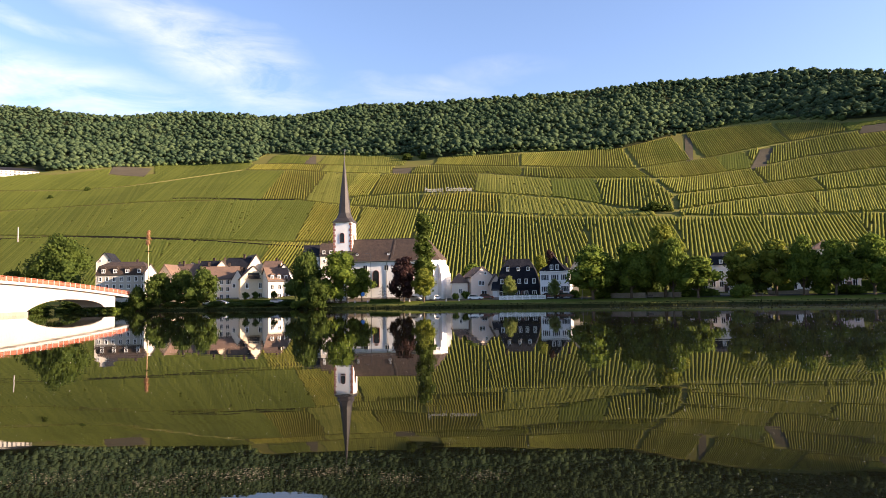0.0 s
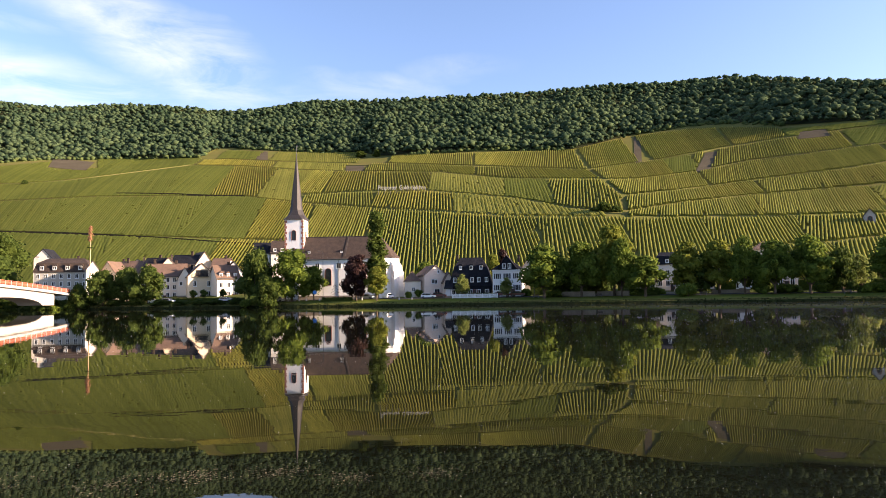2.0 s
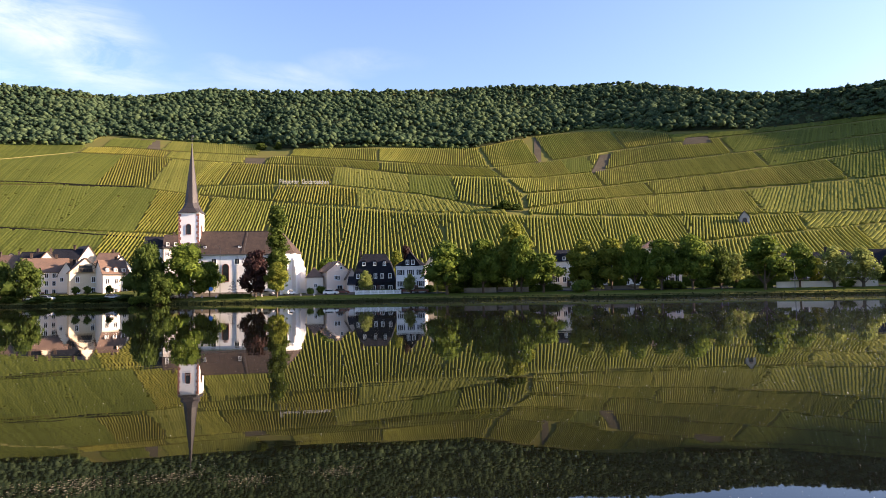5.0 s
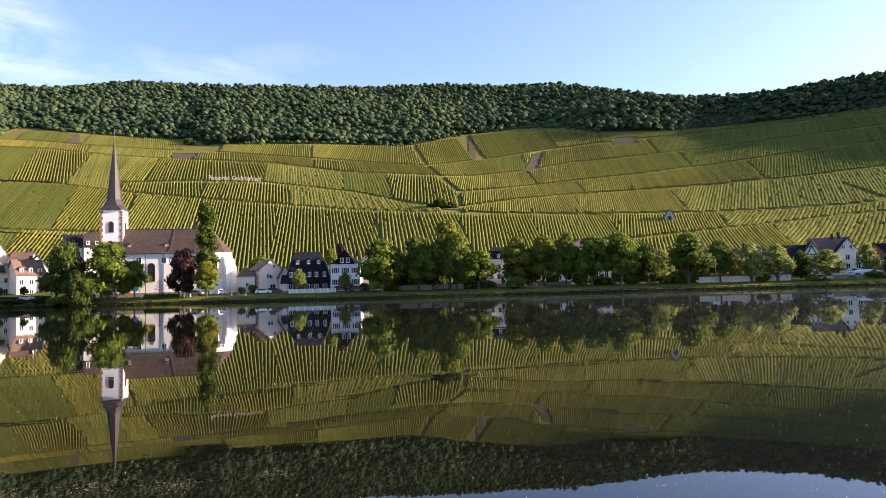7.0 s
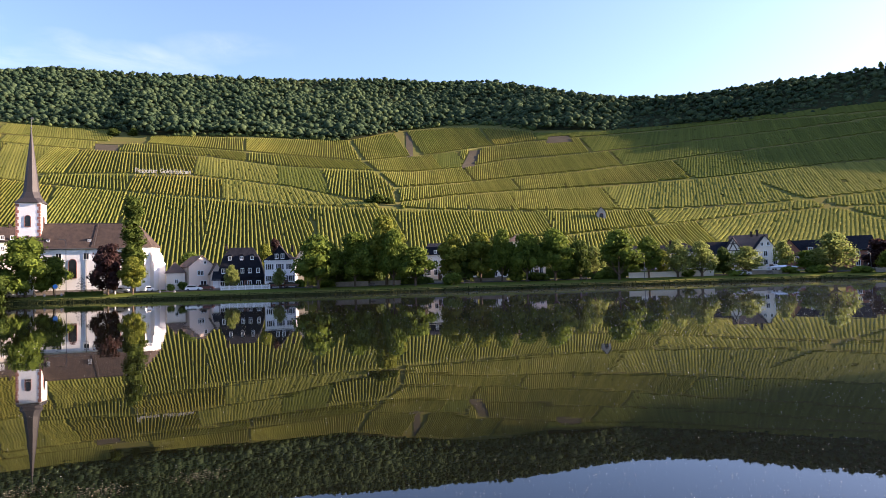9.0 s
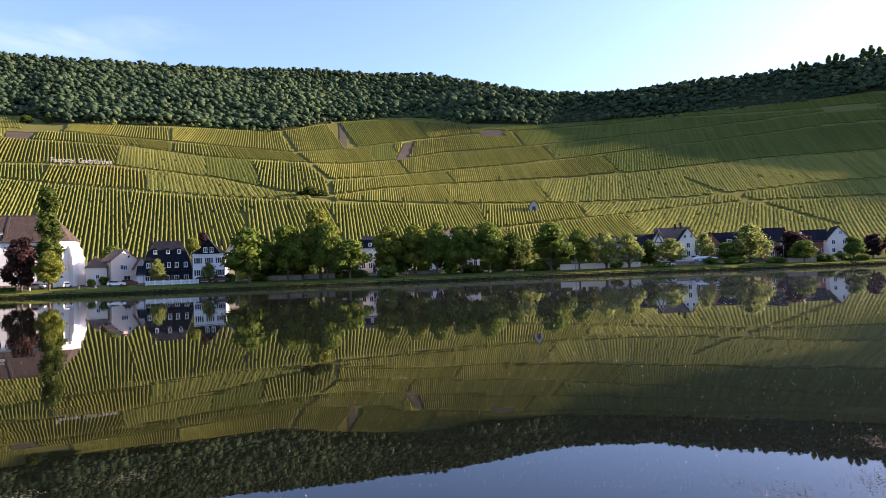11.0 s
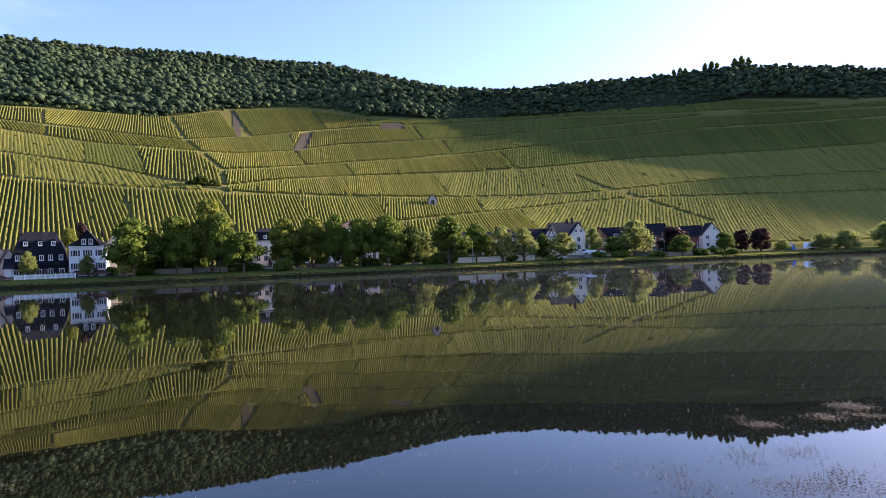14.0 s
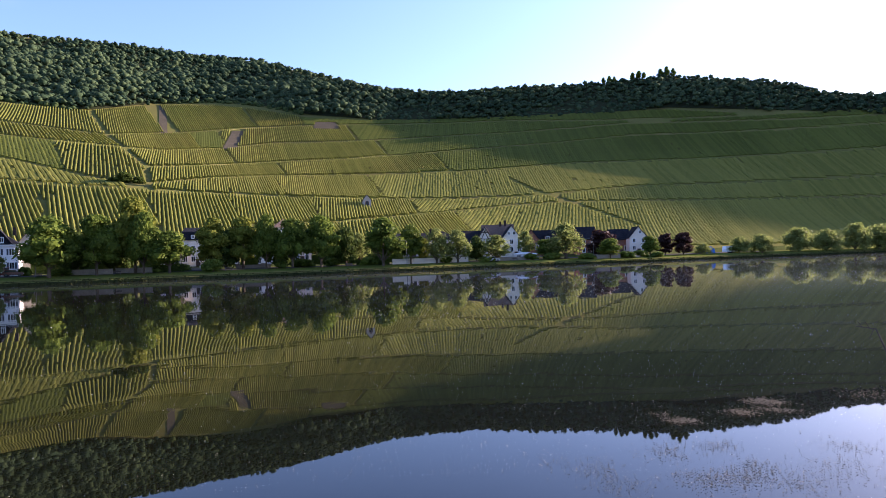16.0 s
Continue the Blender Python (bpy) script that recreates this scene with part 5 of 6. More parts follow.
slab(bm, (-3.1, -0.6, 7.9), (0, -0.6, 12.0), (0, 4.2, 12.0), (-3.1, 4.2, 7.9), 0.2)
slab(bm, (0, -0.6, 12.0), (3.1, -0.6, 7.9), (3.1, 4.2, 7.9), (0, 4.2, 12.0), 0.2)
part("gable_roof", bm, M_SLATE, g)
bm = bmesh.new()
rod(bm, (0, -0.5, 11.9), (0, -0.5, 13.0), 0.07, 0.02, 6)
part("finial", bm, M_METAL, g)
window(g, -0.8, 8.3, 0.75, 1.15, -0.25)
window(g, 0.8, 8.3, 0.75, 1.15, -0.25)
part("cornice", boxes((-4.3, 4.3, -0.4, 0.1, 7.4, 7.68)), M_FRAME, h)
house(11.5, 206, 5, 8, 10.6, 14.0, "front", M_CREAM, M_BROWNROOF, "brown-roofed house behind the white house", turn=-10, floors=(8.4,), cols=1)
# among and behind the tree row
house(22.9, 203, 6.4, 8, 10.6, 14.4, "mansard", M_WHITE, M_SLATE, "white house with slate mansard roof among the trees", turn=-22, floors=(4.4, 7.4), cols=3, dormers=((0, -0.2, 11.0, 1.0, 1.1, False),))
house(20.9, 200, 8, 8, 6.0, 9.0, "side", M_WHITE, M_BROWNROOF, "low white house hidden behind the trees", floors=(3.4,), cols=3)
house(25.2, 202, 9, 8, 6.5, 9.5, "side", M_WHITE, M_BROWNROOF, "white house hidden behind the promenade trees", floors=(3.6,), cols=4)
house(28.9, 204, 9, 8, 6.6, 10.4, "side", M_BLUEWHITE, M_SLATE, "bluish white house glimpsed through the trees", floors=(3.4,), cols=3, win=(1.0, 1.6))
house(31.6, 206, 6, 8, 8.0, 11.0, "front", M_PINK, M_BROWNROOF, "pinkish gable glimpsed through the trees", floors=(4.0,), cols=2)
house(30.3, 232, 8, 8, 15.5, 18.4, "hip", M_CREAM, M_BROWNROOF, "brown-roofed house above the tree row", turn=-22, base=5.5)
house(41.2, 222, 10, 9, 9.0, 12.0, "side", M_WHITE, M_SLATE, "slate-roofed house behind the riverside trees", turn=-26, floors=(6.0,), cols=4, chimneys=((2, 4, 13),))
house(43.7, 228, 12, 9, 9.4, 12.6, "hip", M_WHITE, M_SLATE, "long slate-roofed house behind the riverside trees", turn=-26, floors=(6.2,), cols=4, chimneys=((-3, 4, 13.4),))
house(46.2, 226, 9, 9, 8.4, 12.4, "side", M_WHITE, M_SLATE, "slate-roofed white village house", turn=-30, floors=(5.6,), cols=3)
h = house(47.4, 224, 5.6, 10, 8.6, 13.2, "front", M_WHITE, M_SLATE, "white timber-framed gable house", turn=-42, floors=(6.0,), cols=2, win=(0.9, 1.2))
bm = bmesh.new()
for a, b in (((-2.6, 6.4), (2.6, 6.4)), ((-1.4, 8.6), (1.4, 8.6)), ((-2.6, 6.4), (0, 10.6)), ((2.6, 6.4), (0, 10.6)), ((-1.2, 6.4), (0.4, 9.6)), ((1.2, 6.4), (-0.4, 9.6))):
    rod(bm, (a[0], -0.06, a[1]), (b[0], -0.06, b[1]), 0.14, n=4)
part("timber_frame", bm, M_DARKWOOD, h, "dark timber beams")
h = house(49.7, 224, 7.6, 12, 8.4, 13.6, "front", M_WHITE, M_SLATE, "large white house with rounded gable and slate roof", turn=-44, floors=(4.6, 7.2), cols=3, win=(1.0, 1.5), chimneys=((-1.5, 6, 15.4),))
window(h, -0.9, 8.0, 0.7, 1.0)
window(h, 0.9, 8.0, 0.7, 1.0)
house(48.6, 234, 11, 9, 10.4, 14.6, "side", M_WHITE, M_BROWNROOF, "brown-roofed house behind the white gable", turn=-44, chimneys=((1, 4, 15.4),))
house(51.4, 228, 7.0, 11, 7.6, 12.2, "front", M_BRICK, M_SLATE, "red brick gabled house with slate roof", turn=-52, floors=(5.2,), cols=2, win=(1.0, 1.4))
house(52.6, 229, 8.4, 8, 7.4, 11.8, "side", M_BRICK, M_SLATE, "brick house wing with slate roof and dormer", turn=-40, dormers=((1, 1.0, 8.2, 1.8, 1.3, False),))
house(50.9, 208, 7, 5, 3.6, 4.2, "hip", M_BLUEWHITE, M_FRAME, "low white garden pavilion", turn=-40, floors=(2.4,), cols=3, win=(1.2, 0.9))
house(56.2, 238, 6.6, 8, 8.6, 12.8, "side", M_BRICK, M_SLATE, "dark brick house behind the copper tree", turn=-40, floors=(3.6, 6.4), cols=2)
house(58.9, 247, 7, 8, 8.2, 11.8, "side", M_BRICK, M_SLATE, "slate-roofed wing with a skylight", turn=-44, floors=(4.0,), cols=2)
h = house(60.3, 243, 6.2, 8, 8.6, 12.3, "front", M_WHITE, M_SLATE, "white gabled house with slate roof and balcony", turn=-46, floors=(4.0, 6.6), cols=2, win=(0.9, 1.3))
window(h, 0.6, 7.6, 0.7, 1.0)
# building at the forest's edge and the small chapel in the vines
d = float(dist_at(-33.3, 0.1615))
zi = ground_z(at(-33.3, d))
house(-33.3, d, 46, 14, zi + 6.0, zi + 10.5, "hip", M_WHITE, M_SLATE, "long white inn at the forest's edge", turn=25, floors=(zi + 0.8, zi + 3.6), cols=11, win=(1.8, 1.7), group="")
d = float(dist_at(37.25, 0.0835))
p = at(37.25, d)
root = thing("chapel", pose(p.x, p.y, ground_z(p), 0, 0, -30), "small stone chapel with slate roof among the vines", "chapel")
bm = bmesh.new()
prism(bm, [(-2.0, -2), (2.0, -2), (2.0, 3.6), (0, 6.0), (-2.0, 3.6)], XZ, 0, 4.5)
part("wall", bm, M_CONCRETE, root)
roof(root, "front", 4.0, 4.5, 3.7, 6.2, M_SLATE, over=0.3)
window(root, 0, 0.4, 1.7, 2.6, 0.0, True, mat=M_SANDSTONE)


# ---- the bridge ----
def bridge():
    a = at(-26.1, 250)
    dx, dy = -0.2245, -0.9745
    def w(s, t, z):   # s along the bridge from the far abutment, t to the right of it (facing the camera's side)
        return (a.x + dx * s + -dy * t, a.y + dy * s + dx * t, z)
    deck = lambda s: 10.4 - 5.3 * ((s - 90) / 90) ** 2
    root = thing("bridge", Matrix.Identity(4), "white concrete arch bridge with rust-red railing", "bridge")
    L = 176
    ss = [i * 2.0 for i in range(1, L // 2 + 1)]
    piers = [13.0, 43.0, 58.0, 90.0, 105.0, 137.0, 150.0, 168.0]
    def under(s):
        for s0, s1, rise in ((13, 43, 4.1), (58, 90, 5.6), (105, 137, 5.6), (150, 168, 3.6)):
            if s0 <= s <= s1:
                k = (2 * (s - s0) / (s1 - s0) - 1)
                return 0.15 + rise * math.sqrt(max(0, 1 - k * k)) ** 1.35 + (1.5 * max(0, -k) ** 2 if s0 == 13 else 0)
        return 1.6 if s < 13 else -2.6
    samples = sorted(set([8 + i for i in range(0, 6)] + [13 + i * 0.75 for i in range(0, 210)] + piers + [p + 0.01 for p in piers]))
    samples = [s for s in samples if s <= 172]
    v, f = [], []
    for s in samples:
        for t in (-4.2, 4.2):
            v += [w(s, t, under(s)), w(s, t, deck(s) - 0.75)]
    for i in range(len(samples) - 1):
        b, c = 4 * i, 4 * i + 4
        f += [(b + 2, c + 2, c + 3, b + 3), (b, b + 1, c + 1, c), (b, c, c + 2, b + 2), (b + 1, b + 3, c + 3, c + 1)]
    part("arch_wall", (v, f), M_CONCRETE, root, "white concrete spandrel wall with arches")
    def strip(name, t0, t1, lo, hi, mat, label="", parent=root):
        v, f = [], []
        for s in ss:
            v += [w(s, t0, deck(s) + lo), w(s, t1, deck(s) + lo), w(s, t1, deck(s) + hi), w(s, t0, deck(s) + hi)]
        for i in range(len(ss) - 1):
            for j in range(4):
                k = (j + 1) % 4
                f.append((4 * i + j, 4 * i + k, 4 * i + 4 + k, 4 * i + 4 + j))
        f += [(0, 1, 2, 3), tuple(4 * (len(ss) - 1) + j for j in range(4))]
        return part(name, (v, f), mat, parent, label)
    strip("deck", -5.2, 5.2, -0.8, -0.05, M_CONCRETE)
    strip("roadway", -4.4, 4.4, -0.05, 0.05, M_ROAD)
    for t in (-5.0, 4.88):
        r = strip("railing", t, t + 0.12, 1.15, 1.3, M_RAIL, "rust-red painted railing")
        strip("lower_rail", t, t + 0.1, 0.18, 0.28, M_RAIL, parent=r)
        strip("infill_panel", t + 0.03, t + 0.07, 0.34, 1.02, M_RAIL, parent=r)
        me = None
        for s in [i * 2.0 for i in range(1, 86)]:
            if me is None:
                post = part("post", boxes((-0.09, 0.09, -0.09, 0.09, -0.1, 1.3)), M_CONCRETE, r)
                me = post.data
            else:
                post = new("post", me)
                post.parent = r
            post.matrix_basis = Matrix.Translation(w(s, t + (0.16 if t > 0 else -0.06), deck(s)))
    for s0, s1 in ((43, 58), (90, 105), (137, 150)):
        bm = bmesh.new()
        pts = [w(s0 - 0.6, -4.8, 0), w(s1 + 0.6, -4.8, 0), w(s1 + 1.2, 0, 0), w(s1 + 0.6, 4.8, 0), w((s0 + s1) / 2, 7.0, 0), w(s0 - 0.6, 4.8, 0)]
        prism(bm, [(q[0], q[1]) for q in pts], lambda p, q, s: (p, q, s), -2.5, 0.9)
        part("pier_foot", bm, M_WALLSTONE, root, "weathered stone pier foot")


bridge()

# ---- along the water ----
def bank_strip(name, v0, v1, u0, u1, mat, label, lift=0.06, category="road"):
    """A band that follows the far bank from v0 to v1 metres inland."""
    us = np.arange(u0, u1, 4.0)
    vs = np.linspace(v0, v1, 4)
    rows = []
    for v in vs:
        x, y = NX * (BANK + v) + NY * us, NY * (BANK + v) - NX * us
        rows.append(np.stack([x, y, far_land(np.degrees(np.arctan2(x, y)), np.hypot(x, y)) + lift], 1))
    n = len(us)
    i = (np.arange(3)[:, None] * n + np.arange(n - 1)[None]).ravel()
    return tagged(new(name, mesh_np(name, np.concatenate(rows), np.stack([i, i + 1, i + n + 1, i + n], 1), mat)), label, category, kind="structure")


bank_strip("grass_bank", 1.0, 10.5, -160, 420, M_GRASS, "mown grass strip sloping to the water", 0.08, "grass")
bank_strip("bank_edge", -0.4, 0.9, -200, 420, M_REED_SHADE, "steep overgrown edge of the bank, undercut shade in its dark colour", 0.03, "bank")
bank_strip("road", 11.5, 17.5, -150, 210, M_ROAD, "narrow asphalt riverside road", 0.10)
bank_strip("grass_verge", 18.5, 40, -160, 420, M_LAWN_SHADE, "garden lawns behind the riverside road, shade painted into their green", 0.08, "grass")


def bank(u, v, z=None):
    x, y = NX * (BANK + v) + NY * u, NY * (BANK + v) - NX * u
    return Vector((x, y, ground_z((x, y)) if z is None else z))


# tufts along the waterline
rg = np.random.default_rng(21)
u = rg.uniform(-190, 330, 9000)
v = rg.gamma(2.0, 0.28, 9000) - 0.3
x, y = NX * (BANK + v) + NY * u, NY * (BANK + v) - NX * u
z = far_land(np.degrees(np.arctan2(x, y)), np.hypot(x, y))
c = np.stack([x, y, np.maximum(z, 0)], 1)
hgt = rg.uniform(0.08, 0.36, 9000)
ang = rg.uniform(0, 6.283, 9000)
wdt = rg.uniform(0.1, 0.3, 9000)
d1 = np.stack([np.cos(ang) * wdt, np.sin(ang) * wdt, np.zeros(9000)], 1)
tip = c + np.stack([rg.normal(0, .12, 9000), rg.normal(0, .12, 9000), hgt], 1)
tri = np.stack([c - d1, c + d1, tip], 1).reshape(-1, 3)
tagged(new("bank_grass", mesh_np("bank_grass", tri, np.arange(27000).reshape(-1, 3), M_REED_SHADE)), "long grass tufts along the waterline, darkened with the bank's shade", "grass", kind="stuff")


def car(az, d, turn, paint, label):
    p = at(az, d)
    root = thing("car", pose(p.x, p.y, ground_z(p) + 0.1, 0, 0, turn), label, "car", "parked cars")
    bm = bmesh.new()
    prof = [(-2.1, 0.35), (2.1, 0.35), (2.15, 0.75), (1.9, 0.95), (1.1, 1.02), (0.45, 1.5), (-1.5, 1.55), (-2.0, 1.0), (-2.15, 0.8)]
    prism(bm, prof, XZ, -0.85, 0.85)
    part("body", bm, paint, root)
    bm = bmesh.new()
    prism(bm, [(0.98, 1.02), (0.42, 1.42), (-1.42, 1.47), (-1.8, 1.03)], XZ, -0.87, 0.87)
    part("side_window", bm, M_GLASS, root)
    bm = bmesh.new()
    prism(bm, [(1.12, 1.05), (1.14, 1.07), (0.52, 1.50), (0.50, 1.46)], XZ, -0.72, 0.72)
    part("windscreen", bm, M_GLASS, root)
    for x in (-1.35, 1.35):
        for y in (-0.8, 0.8):
            bm = bmesh.new()
            rod(bm, (x, y - 0.12, 0.33), (x, y + 0.12, 0.33), 0.33, n=14)
            wh = part("wheel", bm, M_RUBBER, root)
            bm = bmesh.new()
            rod(bm, (x, y - 0.14, 0.33), (x, y + 0.14, 0.33), 0.19, n=10)
            part("rim", bm, M_METAL, wh)
    for y in (-0.6, 0.6):
        part("headlight", boxes((2.08, 2.18, y - 0.18, y + 0.18, 0.62, 0.78)), M_FRAME, root)
    return root


for az, d, turn, paint, label in ((-10.1, 206, -18, M_CARWHITE, "white car parked under the trees by the church"), (-2.6, 199, -18, M_CARSILVER, "silver car parked beside the church"), (-0.75, 198, 60, M_CARWHITE, "white car parked at the apse"),
                                  (2.75, 191, -14, M_CARWHITE, "white estate car parked by the river road"), (3.7, 193, -14, M_CARDARK, "dark red car parked beside the white car"), (9.2, 188, -16, M_CARDARK, "dark car parked before the white house"), (10.5, 187, -16, M_CARDARK, "dark car parked before the white house"),
                                  (-18.6, 231, -20, M_CARSILVER, "silver car parked by the river road"), (-19.6, 233, -20, M_CARWHITE, "white car parked by the river road"), (-14.2, 220, -20, M_CARSILVER, "pale car parked before the houses"), (48.0, 196, -25, M_CARSILVER, "silver car parked on the river road"), (24.0, 193, -22, M_CARWHITE, "white car parked among the trees")):
    car(az, d, turn, paint, label)


def lamp(az, d, h, label):
    p = at(az, d)
    root = thing("street_lamp", pose(p.x, p.y, ground_z(p), 0, 0, -22), label, "lamp", "street lamps")
    bm = bmesh.new()
    rod(bm, (0, 0, -0.3), (0, 0, h - 0.5), 0.09, 0.06)
    part("pole", bm, M_METAL, root)
    bm = bmesh.new()
    rod(bm, (0, 0, h - 0.5), (-0.4, 0, h), 0.05)
    rod(bm, (-0.4, 0, h), (-1.1, 0, h), 0.05)
    part("arm", bm, M_METAL, root)
    bm = boxes((-1.75, -1.0, -0.16, 0.16, h - 0.08, h + 0.08))
    part("lamp_head", bm, M_METAL, root)


lamp(40.55, 182, 7.2, "tall grey street lamp with a bent arm")
lamp(-6.3, 200, 15.0, "tall slender grey lamp mast by the church")
lamp(56.6, 213, 5.5, "grey street lamp on the river bank")
lamp(11.9, 180, 5.0, "grey street lamp on the promenade")

# the tall pole with a wreath and bushy top by the bridge
p = at(-24.2, 246)
root = thing("maypole", pose(p.x, p.y, ground_z(p)), "tall peeled maypole with brown wreath and treetop", "pole")
bm = bmesh.new()
rod(bm, (0, 0, -0.5), (0, 0, 23.5), 0.22, 0.12)
part("pole", bm, material("peeled_pole_wood", (0.50, 0.30, 0.16), (0.42, 0.25, 0.13), 0.7), root, "orange-brown peeled trunk")
top = new("treetop", crown_mesh("treetop", 2.4, 5.6, "cone", 700, material("dry_spruce_needles", (0.30, 0.14, 0.07), (0.22, 0.12, 0.05), 0.8, by="island"), 77, 0.3))
top.parent, top.location = root, (0, 0, 21.0)
bm = bmesh.new()
for i in range(16):
    a, b = i * 0.3927, (i + 1) * 0.3927
    rod(bm, (0.9 * math.cos(a), 0.9 * math.sin(a), 19.2), (0.9 * math.cos(b), 0.9 * math.sin(b), 19.2), 0.16, n=6)
part("wreath", bm, M_LEAF_DARK, root)

# blue traffic sign, wire tree, low walls, fence, hedges
p = at(-7.0, 200)
root = thing("traffic_sign", pose(p.x, p.y, ground_z(p), 0, 0, -10), "round blue traffic sign on a steel post", "sign")
bm = bmesh.new()
rod(bm, (0, 0, -0.3), (0, 0, 3.0), 0.05)
part("post", bm, M_METAL, root)
bm = bmesh.new()
rod(bm, (0, -0.1, 2.7), (0, -0.06, 2.7), 0.6, n=20)
part("sign_plate", bm, M_BLUESIGN, root)
p = at(-5.3, 200)
root = thing("wire_tree", pose(p.x, p.y, ground_z(p)), "conifer-shaped metal frame standing on the green", "sculpture")
bm = bmesh.new()
rod(bm, (0, 0, -0.2), (0, 0, 5.4), 0.06)
for z, r in ((1.4, 1.6), (2.3, 1.3), (3.2, 1.0), (4.1, 0.6)):
    rod(bm, (-r, 0, z), (0, 0, z + 0.7), 0.05), rod(bm, (r, 0, z), (0, 0, z + 0.7), 0.05), rod(bm, (-r, 0, z), (r, 0, z), 0.05)
part("frame", bm, M_METAL, root)


def low_wall(az0, az1, d0, d1, h, mat, label, name="garden_wall"):
    a, b = at(az0, d0), at(az1, d1)
    L = (b - a).length
    turn = math.degrees(math.atan2(b.y - a.y, b.x - a.x))
    m = (a + b) / 2
    root = thing(name, pose(m.x, m.y, min(ground_z(a), ground_z(b)), 0, 0, turn), label, "wall", "garden walls")
    part("wall", boxes((-L / 2, L / 2, 0, 0.35, -0.8, h)), mat, root)
    part("coping", boxes((-L / 2 - 0.05, L / 2 + 0.05, -0.08, 0.43, h, h + 0.1)), mat, root)
    return root


low_wall(39.3, 43.9, 189, 194, 1.5, M_WHITE, "low white rendered garden wall")
low_wall(44.3, 45.9, 195, 198, 1.6, M_WHITE, "low white rendered garden wall")
low_wall(14.0, 17.0, 183, 181, 1.3, M_WALLSTONE, "low brown stone wall under the trees")
low_wall(17.2, 19.8, 183, 181, 1.3, M_WALLSTONE, "low brown stone wall under the trees")
low_wall(48.5, 52.0, 202, 207, 1.1, M_WALLSTONE, "low brown stone garden wall")
low_wall(56.9, 58.8, 213, 218, 1.2, M_WALLSTONE, "low tan garden wall")
low_wall(59.4, 60.6, 221, 224, 1.2, M_CREAM, "low cream garden wall")
low_wall(22.4, 24.2, 187, 187, 0.6, M_CONCRETE, "low pale kerb wall by the car park")
low_wall(26.2, 29.0, 187, 188, 0.9, M_WALLSTONE, "low stone wall by the garden")
low_wall(-12.5, -8.6, 213, 205, 0.6, M_WALLSTONE, "low stone wall along the promenade")

a, b = at(4.9, 187.5), at(8.8, 185.5)
m, L = (a + b) / 2, (b - a).length
root = thing("picket_fence", pose(m.x, m.y, ground_z(m), 0, 0, math.degrees(math.atan2(b.y - a.y, b.x - a.x))), "white picket fence in front of the slate house", "fence")
for i in range(6):
    x0, x1 = -L / 2 + L * i / 6, -L / 2 + L * (i + 1) / 6 - 0.35
    sec = part("fence_panel", boxes((x0, x1, -0.02, 0.02, 0.25, 0.35), (x0, x1, -0.02, 0.02, 0.95, 1.05)), M_FRAME, root)
    k = int((x1 - x0) / 0.16)
    picket = None
    for j in range(k):
        x = x0 + (x1 - x0) * j / max(1, k - 1)
        if picket is None:
            o = part("picket", boxes((-0.06, 0.06, -0.05, -0.02, 0.1, 1.25)), M_FRAME, sec)
            picket = o.data
        else:
            o = new("picket", picket)
            o.parent = sec
        o.location = (x, 0, 0)
for i in range(7):
    x = -L / 2 + L * i / 6 - 0.18
    part("fence_post", boxes((x - 0.1, x + 0.1, -0.1, 0.1, -0.3, 1.35)), M_FRAME, root)


def hedge(az0, az1, d0, d1, h, label):
    a, b = at(az0, d0), at(az1, d1)
    L, m = (b - a).length, (a + b) / 2
    rg = np.random.default_rng(int(az0 * 10) + 900)
    n = int(L * 42)
    c = np.stack([rg.uniform(-L / 2, L / 2, n), rg.uniform(-0.6, 0.6, n), rg.uniform(0.1, h, n)], 1)
    c[:, 1] = np.where(rg.random(n) < 0.6, -0.6 + rg.normal(0, 0.08, n), c[:, 1])
    t = c[:, None] + rg.normal(0, 0.16, (n, 3, 3))
    core = boxes((-L / 2, L / 2, -0.5, 0.5, -0.3, h - 0.15))
    v0 = [tuple(x.co) for x in core.verts]
    core.verts.index_update()
    f0 = [tuple(x.index for x in f.verts) for f in core.faces]
    core.free()
    k = len(v0)
    tri = [(q[0], q[1], q[2]) for q in f0] + [(q[0], q[2], q[3]) for q in f0]
    me = mesh_np("hedge", np.concatenate([np.array(v0), t.reshape(-1, 3)]), np.concatenate([np.array(tri), np.arange(3 * n).reshape(-1, 3) + k]), M_LEAF_DARK)
    ob = tagged(new("hedge", me), label, "hedge", "clipped hedges")
    ob.matrix_world = pose(m.x, m.y, ground_z(m), 0, 0, math.degrees(math.atan2(b.y - a.y, b.x - a.x)))


hedge(19.9, 22.2, 182, 182, 2.0, "clipped dark green hedge under the trees")
hedge(-19.6, -12.8, 236, 219, 1.5, "dark clipped hedge below the riverside houses")
hedge(-6.4, -3.8, 197, 196, 1.3, "low clipped hedge in front of the church")
hedge(5.2, 8.6, 190, 188.5, 1.3, "low clipped hedge behind the picket fence")
for a0, a1, d0, d1, h in ((11.6, 14.6, 198, 197, 3.0), (14.8, 18.6, 197, 196, 3.4), (18.9, 20.1, 196, 196, 2.8), (23.9, 24.6, 197, 197, 2.6), (26.6, 28.0, 199, 199, 3.2), (30.0, 31.0, 200, 200, 3.4), (32.4, 36.4, 201, 203, 3.2), (36.8, 40.2, 203, 207, 3.0)):
    hedge(a0, a1, d0, d1, h, "tall dark garden hedge behind the promenade trees")
hedge(36.2, 39.0, 188, 190, 1.6, "clipped green hedge by the promenade")

